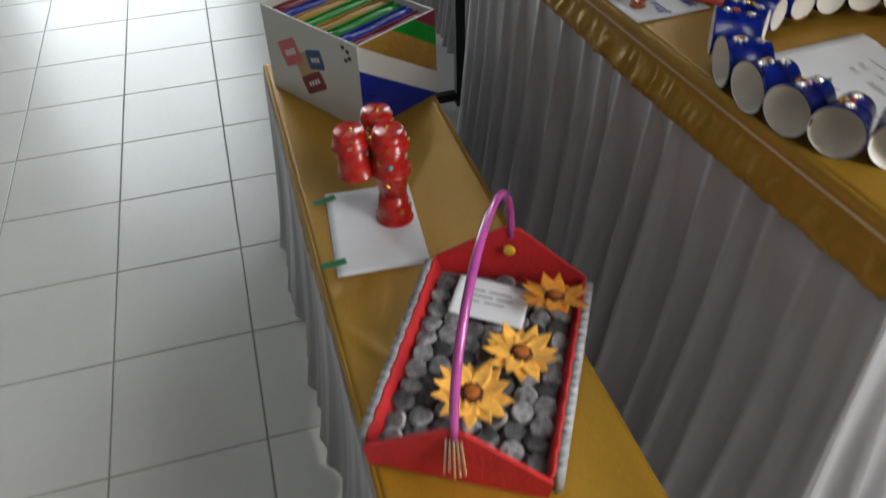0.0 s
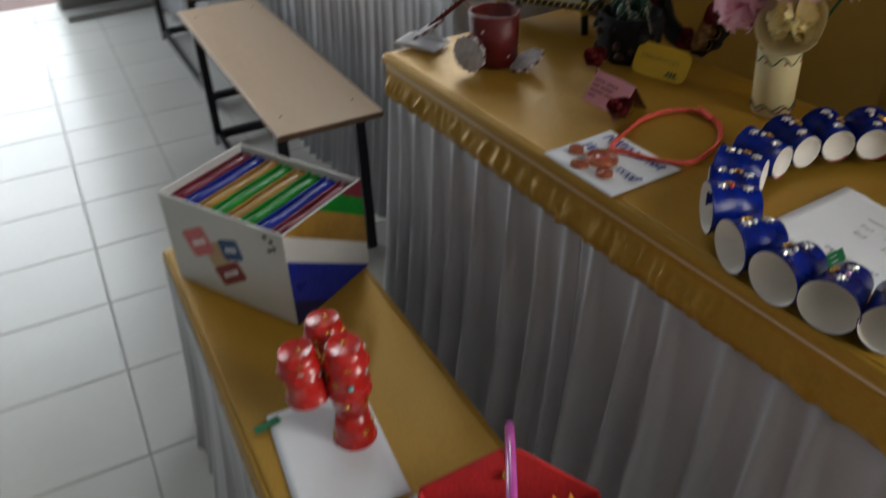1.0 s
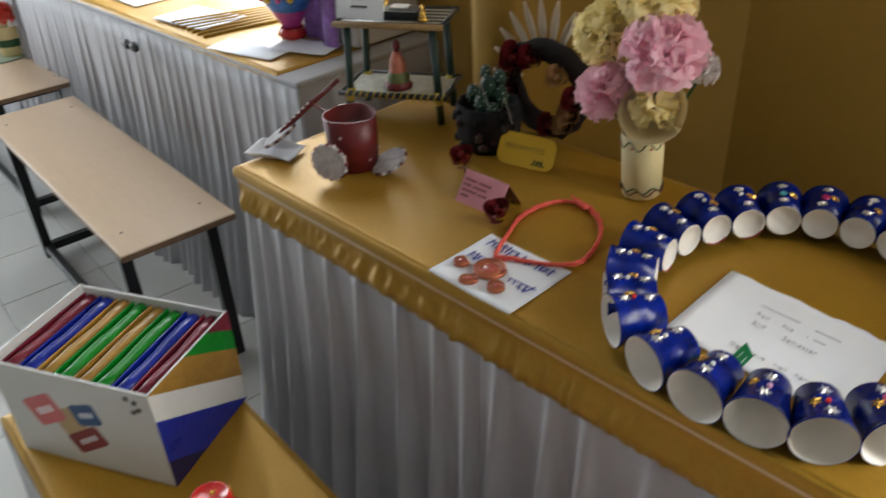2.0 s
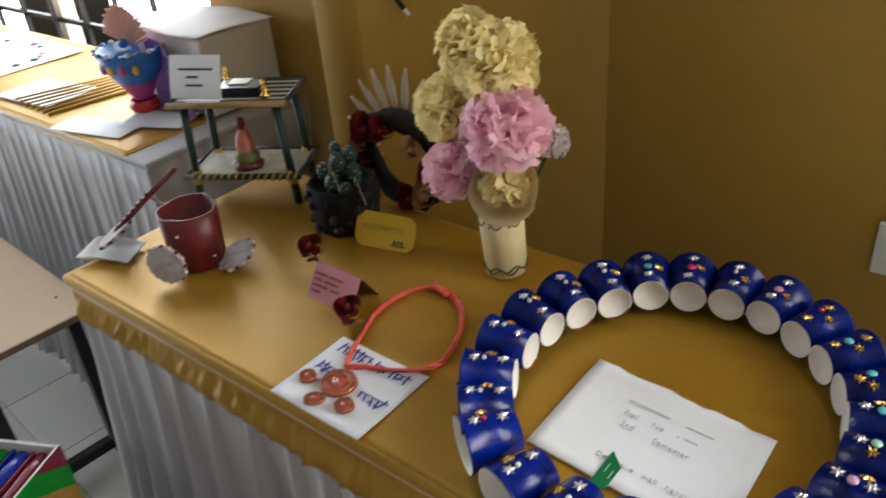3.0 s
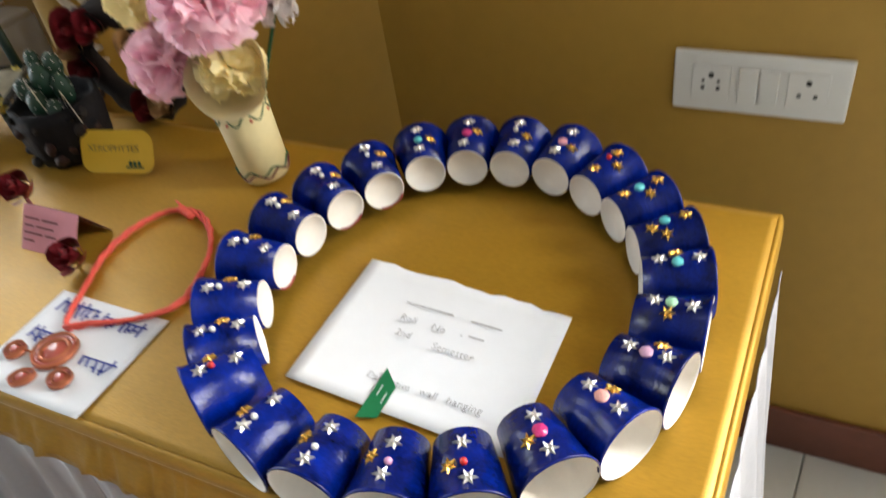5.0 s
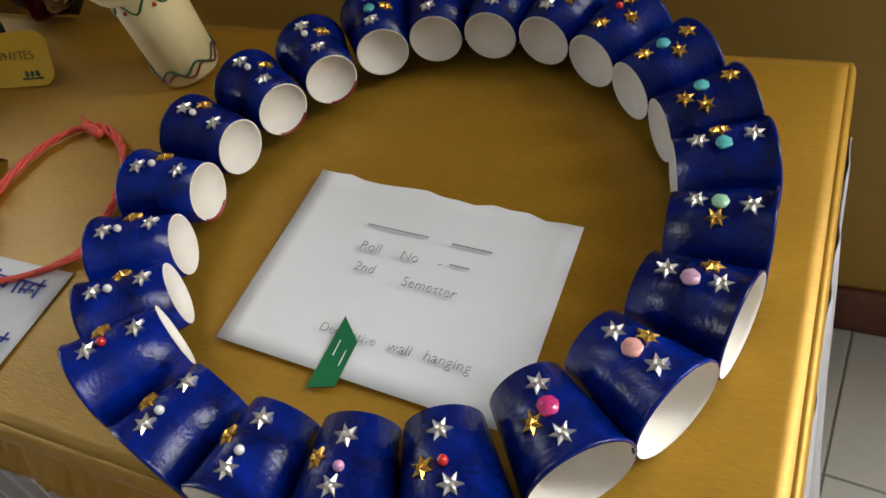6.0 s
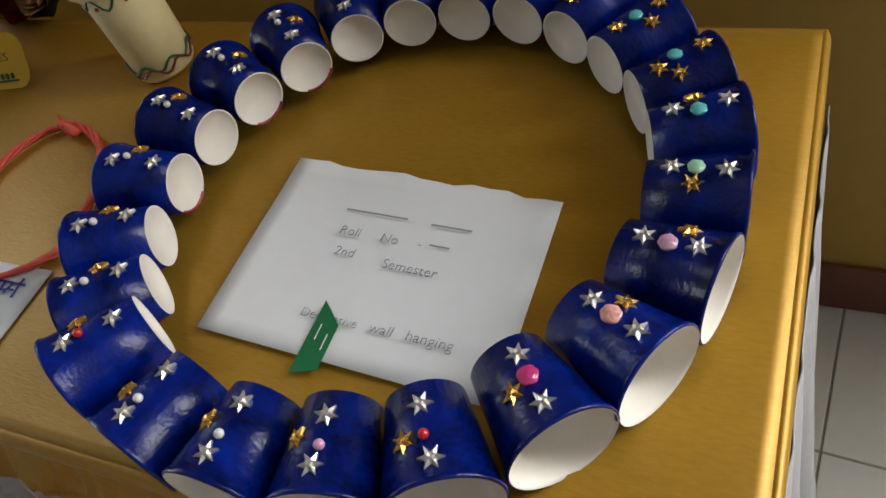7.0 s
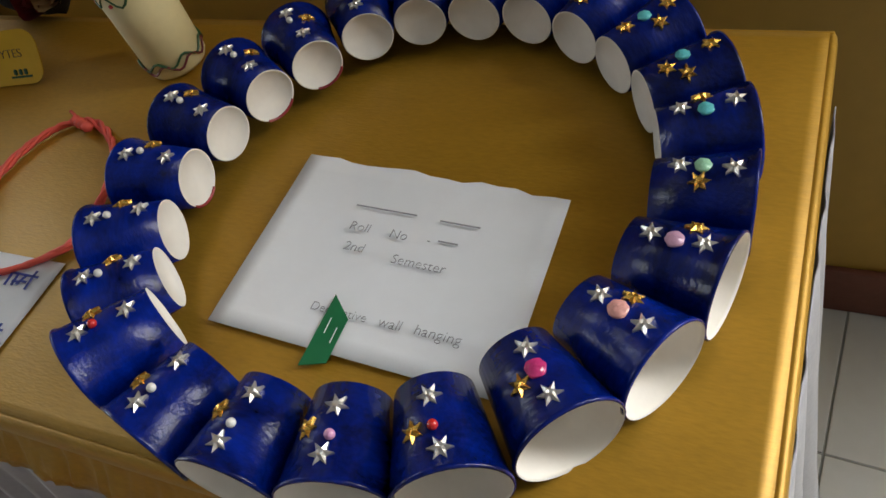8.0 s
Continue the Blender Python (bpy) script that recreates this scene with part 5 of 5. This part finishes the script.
# rolled paper rosettes
bm = bmesh.new()
lathe(bm, [(0, 0.004), (0.002, 0.0095), (0.0034, 0.0055), (0.0052, 0.0105), (0.0066, 0.006), (0.0086, 0.0105), (0.0102, 0.005), (0.0124, 0.0085), (0.0142, 0.003), (0.0138, 0)], 15,
      wob=lambda a, z: 1 + 0.1 * math.sin(a + z * 500) + 0.05 * math.sin(3 * a - z * 900))
coil = bpy.data.meshes.new("paper_roll")
bm.to_mesh(coil)
bm.free()
coil.materials.append(NEWS)
for p in coil.polygons:
    p.use_smooth = True
coil2 = coil.copy()
coil2.materials[0] = NEWSDARK
rnd = random.Random(77)
for i in range(11):
    for j in range(7):
        x = -KL + 0.018 + (2 * KL - 0.036) * (i + (0.5 if j % 2 else 0)) / 10.5
        y = -KW + 0.016 + (2 * KW - 0.032) * j / 6
        if abs(x) > KL - 0.012:
            continue
        ob = new("paper_roll", coil if rnd.random() < 0.72 else coil2)
        ob.parent = basket
        ob.matrix_local = pose(x + rnd.uniform(-0.003, 0.003), y + rnd.uniform(-0.003, 0.003), 0.0168 + rnd.uniform(0, 0.004), rnd.uniform(-22, 22), rnd.uniform(-22, 22), rnd.uniform(0, 360))
bn = note("basket_note", 0.1, 0.068, KM @ pose(0.088, 0.012, 0.0375, 4, 3, -92), "small white note with faint lines lying on the paper rolls", "note", curl=0.006, seed=21)
bars([(-0.035, -0.01, 0.014), (-0.005, 0.026, 0.014), (-0.035, 0.002, 0.004), (0.008, 0.03, 0.004), (-0.035, -0.014, -0.006), (-0.008, 0.02, -0.006)], 0.002, GREYINK, bn, z=0.0026)

ORANGE = paint("orange_petal", (0.82, 0.34, 0.035), 0.55, vary=0.35, scale=45)
AMBER = paint("amber_petal", (0.92, 0.47, 0.08), 0.55, vary=0.35, scale=45)
HEART = paint("brown_seed_head", (0.09, 0.025, 0.008), 0.85, vary=0.4, scale=200, bump=0.6, bump_scale=300)
RUST = paint("rust_seed_head", (0.45, 0.13, 0.015), 0.85, vary=0.3, scale=200, bump=0.6, bump_scale=300)


def sunflower(m, mat, heart, seed, r=0.048):
    rnd = random.Random(seed)
    ob = empty("sunflower", m, "artificial sunflower with pointed orange petals and dark centre", "flower", "sunflowers in the basket")
    for layer in range(2):
        for k in range(7):
            a = 2 * math.pi * (k + 0.5 * layer) / 7 + rnd.uniform(-0.08, 0.08)
            ln, up = r * rnd.uniform(0.88, 1.1), rnd.uniform(0.0, 0.5)
            bm = bmesh.new()

            def leaf(u, v):
                s = 0.008 + (ln - 0.008) * v
                w = r * 0.23 * (math.sin(math.pi * min(0.2 + 0.8 * v, 1)) ** 1.15) * (u - 0.5) * 2
                return Vector((s, w, 0.003 - 0.0025 * layer + up * 0.03 * v * v + 0.0025 * abs(u - 0.5) * 2 * (1 - v)))

            sheet(bm, 4, 6, leaf, thick=0.0007)
            bmesh.ops.rotate(bm, cent=(0, 0, 0), matrix=Matrix.Rotation(a, 3, "Z"), verts=bm.verts)
            part("petal", bm, mat, ob, smooth=True)
    bm = bmesh.new()
    lathe(bm, [(0, 0.0075), (0.007, 0.0085), (0.012, 0.0075), (0.0150, 0.004), (0.0145, 0.0), (0, 0)], 24, wob=lambda a, z: 1 + 0.06 * math.sin(13 * a))
    part("seed_head", bm, HEART, ob, smooth=True)
    bm = bmesh.new()
    lathe(bm, [(0, 0.0115), (0.005, 0.011), (0.0088, 0.0095), (0.0098, 0.0075), (0, 0.007)], 16, wob=lambda a, z: 1 + 0.07 * math.sin(11 * a + z * 800))
    part("seed_core", bm, RUST, ob, "rust orange core", smooth=True)
    return ob


for x, y, z, rx, ry, mat, heart, sd in ((0.100, -0.072, 0.05, 8, 14, ORANGE, HEART, 1), (0.0, -0.044, 0.043, 6, -4, AMBER, RUST, 2), (-0.076, 0.002, 0.046, -6, -6, AMBER, RUST, 3)):
    sunflower(KM @ pose(x, y, z, rx, ry, 30 * sd), mat, heart, sd)


# ---- things on the table by the window ----
DRAPE = paint("white_drape", (0.70, 0.69, 0.70), 0.8, vary=0.05)
db = empty("draped_box", pose(0, 0, 0), "carton draped with a white cloth on the table", "box")
bm = bmesh.new()
sheet(bm, 20, 14, lambda u, v: Vector((-1.65 + 0.29 * u, 0.085 + 0.2 * v, TZ + 0.175 + 0.004 * math.sin(7 * u + 4 * v))), thick=0.002)
part("top_cloth", bm, DRAPE, db, smooth=True)
part("carton", boxed(-1.645, -1.365, 0.088, 0.278, TZ + 0.006, TZ + 0.172, 0.006), DRAPE, db)
POTB = paint("blue_glaze", (0.02, 0.16, 0.5), 0.3, vary=0.6, scale=25, coat=0.3)
POTP = paint("magenta_glaze", (0.5, 0.05, 0.25), 0.3, vary=0.3, scale=25)
fv = empty("painted_pot", pose(-1.555, 0.045, TZ + 0.008), "blue and pink painted pot with a folded paper fan", "pot")
bm = bmesh.new()
lathe(bm, [(0, 0), (0.028, 0), (0.036, 0.012), (0.028, 0.026)], 20)
part("foot", bm, RED, fv, smooth=True)
bm = bmesh.new()
lathe(bm, [(0.02, 0.027), (0.03, 0.045), (0.042, 0.068)], 20, 1)
lathe(bm, [(0.042, 0.068), (0.062, 0.095), (0.074, 0.135), (0.068, 0.14), (0.05, 0.1), (0.03, 0.07), (0, 0.06)], 20, 0)
part("bowl", bm, [POTB, POTP], fv, smooth=True)
for k in range(20):
    a = 2 * math.pi * k / 20
    bm = bmesh.new()
    ball(bm, (0.073 * math.cos(a), 0.073 * math.sin(a), 0.14), 0.006, sub=1)
    part("rim_bead", bm, POTB if k % 2 else PALE, fv, smooth=True)
for k in range(6):
    bm = bmesh.new()
    a = radians(-60 + 24 * k)
    ball(bm, (0.066 * math.sin(a), -0.066 * math.cos(a), 0.106), 0.011, sub=2, squash=(1, 0.5, 1))
    part("painted_dot", bm, TAGY if k % 2 else POTP, fv, smooth=True)
bm = bmesh.new()
FANP = paint("peach_fan_paper", (0.72, 0.45, 0.38), 0.8, vary=0.2)
sheet(bm, 40, 6, lambda u, v: Vector(((0.01 + 0.075 * v) * math.cos(radians(15 + 150 * u)), 0.006 * (1 if int(u * 40) % 2 else -1) * v, 0.14 + (0.01 + 0.075 * v + 0.006 * v * math.cos(u * 62)) * math.sin(radians(15 + 150 * u)))), thick=0.0008)
part("paper_fan", bm, FANP, fv)
bm = bmesh.new()
ball(bm, (0.0, -0.012, 0.15), 0.011, sub=2)
part("fan_knob", bm, POTB, fv, smooth=True)
bm = bmesh.new()
PURP = paint("purple_print", (0.25, 0.12, 0.4), 0.6, vary=0.6, scale=30)
sheet(bm, 12, 10, lambda u, v: Vector((-1.53 + 0.13 * u, 0.066 + 0.012 * math.sin(6 * u), TZ + 0.008 + 0.16 * v * (1 - 0.25 * u))), thick=0.002)
tagged(link("printed_bag", bm, PURP), "purple and blue printed bag standing against the carton", "bag")
for x, y, rz, w, d, sd in ((-1.56, -0.075, 14, 0.2, 0.075, 40), (-1.47, 0.02, 24, 0.15, 0.09, 41), (-1.9, -0.01, 5, 0.22, 0.14, 42)):
    note("paper_strip", w, d, pose(x, y, TZ + 0.0075, 0, 0, rz), "pale paper strip lying on the gold cloth", "paper", curl=0.006, seed=sd)
for k in range(7):
    bm = bmesh.new()
    tube(bm, [(-1.74 - 0.03 * k, -0.09 + 0.002 * k, TZ + 0.007), (-1.69 - 0.02 * k, 0.26, TZ + 0.007)], 0.006, 6)
    cr = link("cloth_fold", bm, GOLD, smooth=True)
    tagged(cr, "soft ridge of creased gold cloth on the table", "cloth fold", "folds in the gold cloth")
dl = empty("floral_mat", pose(-2.36, 0.08, TZ + 0.0065), "white mat printed with a pink and green floral wreath", "mat")
bm = bmesh.new()
box(bm, -0.26, 0.2, -0.14, 0.16, 0, 0.002, 0.0006)
part("mat", bm, PAPER, dl)
rnd = random.Random(8)
for k in range(26):
    a = 2 * math.pi * k / 26
    bm = bmesh.new()
    ball(bm, (0.19 * math.cos(a) - 0.03, 0.11 * math.sin(a) + 0.01, 0.003), rnd.uniform(0.01, 0.016), sub=1, squash=(1, 1, 0.35))
    part("flower", bm, (PINK, LEAF, POTP, PALE)[k % 4], dl, smooth=True)
bow = empty("ribbon_bow", pose(-2.02, -0.16, 0.70), "dark ribbon bow pinned on the table skirt", "bow")
for sx in (-1, 1):
    bm = bmesh.new()
    ball(bm, (sx * 0.022, 0, 0), 0.02, sub=2, squash=(1.1, 0.5, 0.7))
    part("loop", bm, STICKB, bow, smooth=True)
bm = bmesh.new()
ball(bm, (0, -0.006, 0), 0.009, sub=2)
part("knot", bm, STICKB, bow, smooth=True)
YT = paint("yellow_carton", (0.7, 0.45, 0.08), 0.6)
tagged(link("yellow_carton", boxed(-2.82, -2.70, 0.10, 0.24, TZ + 0.006, TZ + 0.12, 0.004), YT), "small yellow carton on the table by the window", "box")

# ---- things on the far bench ----
mt = tagged(link("green_mat", boxed(-3.20, -3.04, -0.235, -0.105, 0.4505, 0.4555, 0.001), paint("sage_card", (0.35, 0.42, 0.3), 0.8)), "pale green card mat on the far bench", "mat")
fp = empty("flower_pot", pose(-3.11, -0.155, 0.456), "cream painted pot with a green band and a coral flower", "flower pot")
bm = bmesh.new()
lathe(bm, [(0, 0), (0.042, 0), (0.046, 0.01), (0.054, 0.1), (0.058, 0.104), (0.052, 0.106), (0.046, 0.09), (0, 0.088)], 24)
pt = part("pot", bm, CREAMPAPER, fp, smooth=True)
bm = bmesh.new()
lathe(bm, [(0.0495, 0.035), (0.0515, 0.037), (0.053, 0.06), (0.0515, 0.062)], 24)
part("band", bm, LEAF, pt, smooth=True)
tissue_flower(fp, (0.03, 0.01, 0.15), 0.04, CORAL, 9, petals=30)
bm = bmesh.new()
tube(bm, [(0, 0, 0.08), (0.02, 0.005, 0.13)], 0.003, 6)
part("stem", bm, LEAF, fp)
note("label_card", 0.1, 0.06, pose(-3.27, -0.235, 0.4515, 0, 0, 20), "small white label card on the far bench", "note", seed=50)


# ---- floor tiles ----
floor = tagged(link("floor", boxed(LEFT - 0.2, RIGHT + 0.2, FRONT - 0.2, BACK + 0.2, -0.1, -0.003), GROUT), "floor of glossy off-white square ceramic tiles with dark joints", "floor", kind="structure")
TS = 0.288
FM = pose(-1.120, -1.008, 0, 0, 0, TURN - 0.6)  # a crossing of the joints, and the joints' turn
bm = bmesh.new()
g = 0.0018
box(bm, g - TS / 2, TS / 2 - g, g - TS / 2, TS / 2 - g, -0.008, 0, 0.0012)
tile_mesh = bpy.data.meshes.new("tile")
bm.to_mesh(tile_mesh)
bm.free()
tile_mesh.materials.append(TILE)
rest = bmesh.new()
rnd = random.Random(7)
for i in range(-13, 14):
    for j in range(-13, 7):
        p = FM @ Vector(((i + 0.5) * TS, (j + 0.5) * TS, 0))
        x, y = p.x, p.y
        if not (LEFT - 0.15 < x < RIGHT + 0.15 and FRONT - 0.15 < y < BACK + 0.15):
            continue
        if -11 <= i <= 4 and -5 <= j <= 4:
            t = new("tile", tile_mesh)
            t.parent = floor
            t.location = (x, y, 0)
            t.rotation_euler = (rnd.uniform(-0.0012, 0.0012), rnd.uniform(-0.0012, 0.0012), radians(TURN - 0.6))
        else:
            vs = [rest.verts.new(FM @ Vector(((i + 0.5) * TS + a * (TS / 2 - g), (j + 0.5) * TS + b * (TS / 2 - g), c))) for c in (0, -0.006) for a, b in ((-1, -1), (1, -1), (1, 1), (-1, 1))]
            rest.faces.new(vs[:4])
            for k in range(4):
                rest.faces.new((vs[k], vs[k + 4], vs[(k + 1) % 4 + 4], vs[(k + 1) % 4]))
far = part("outer_tiles", rest, TILE, floor)
far["kind"] = "stuff"
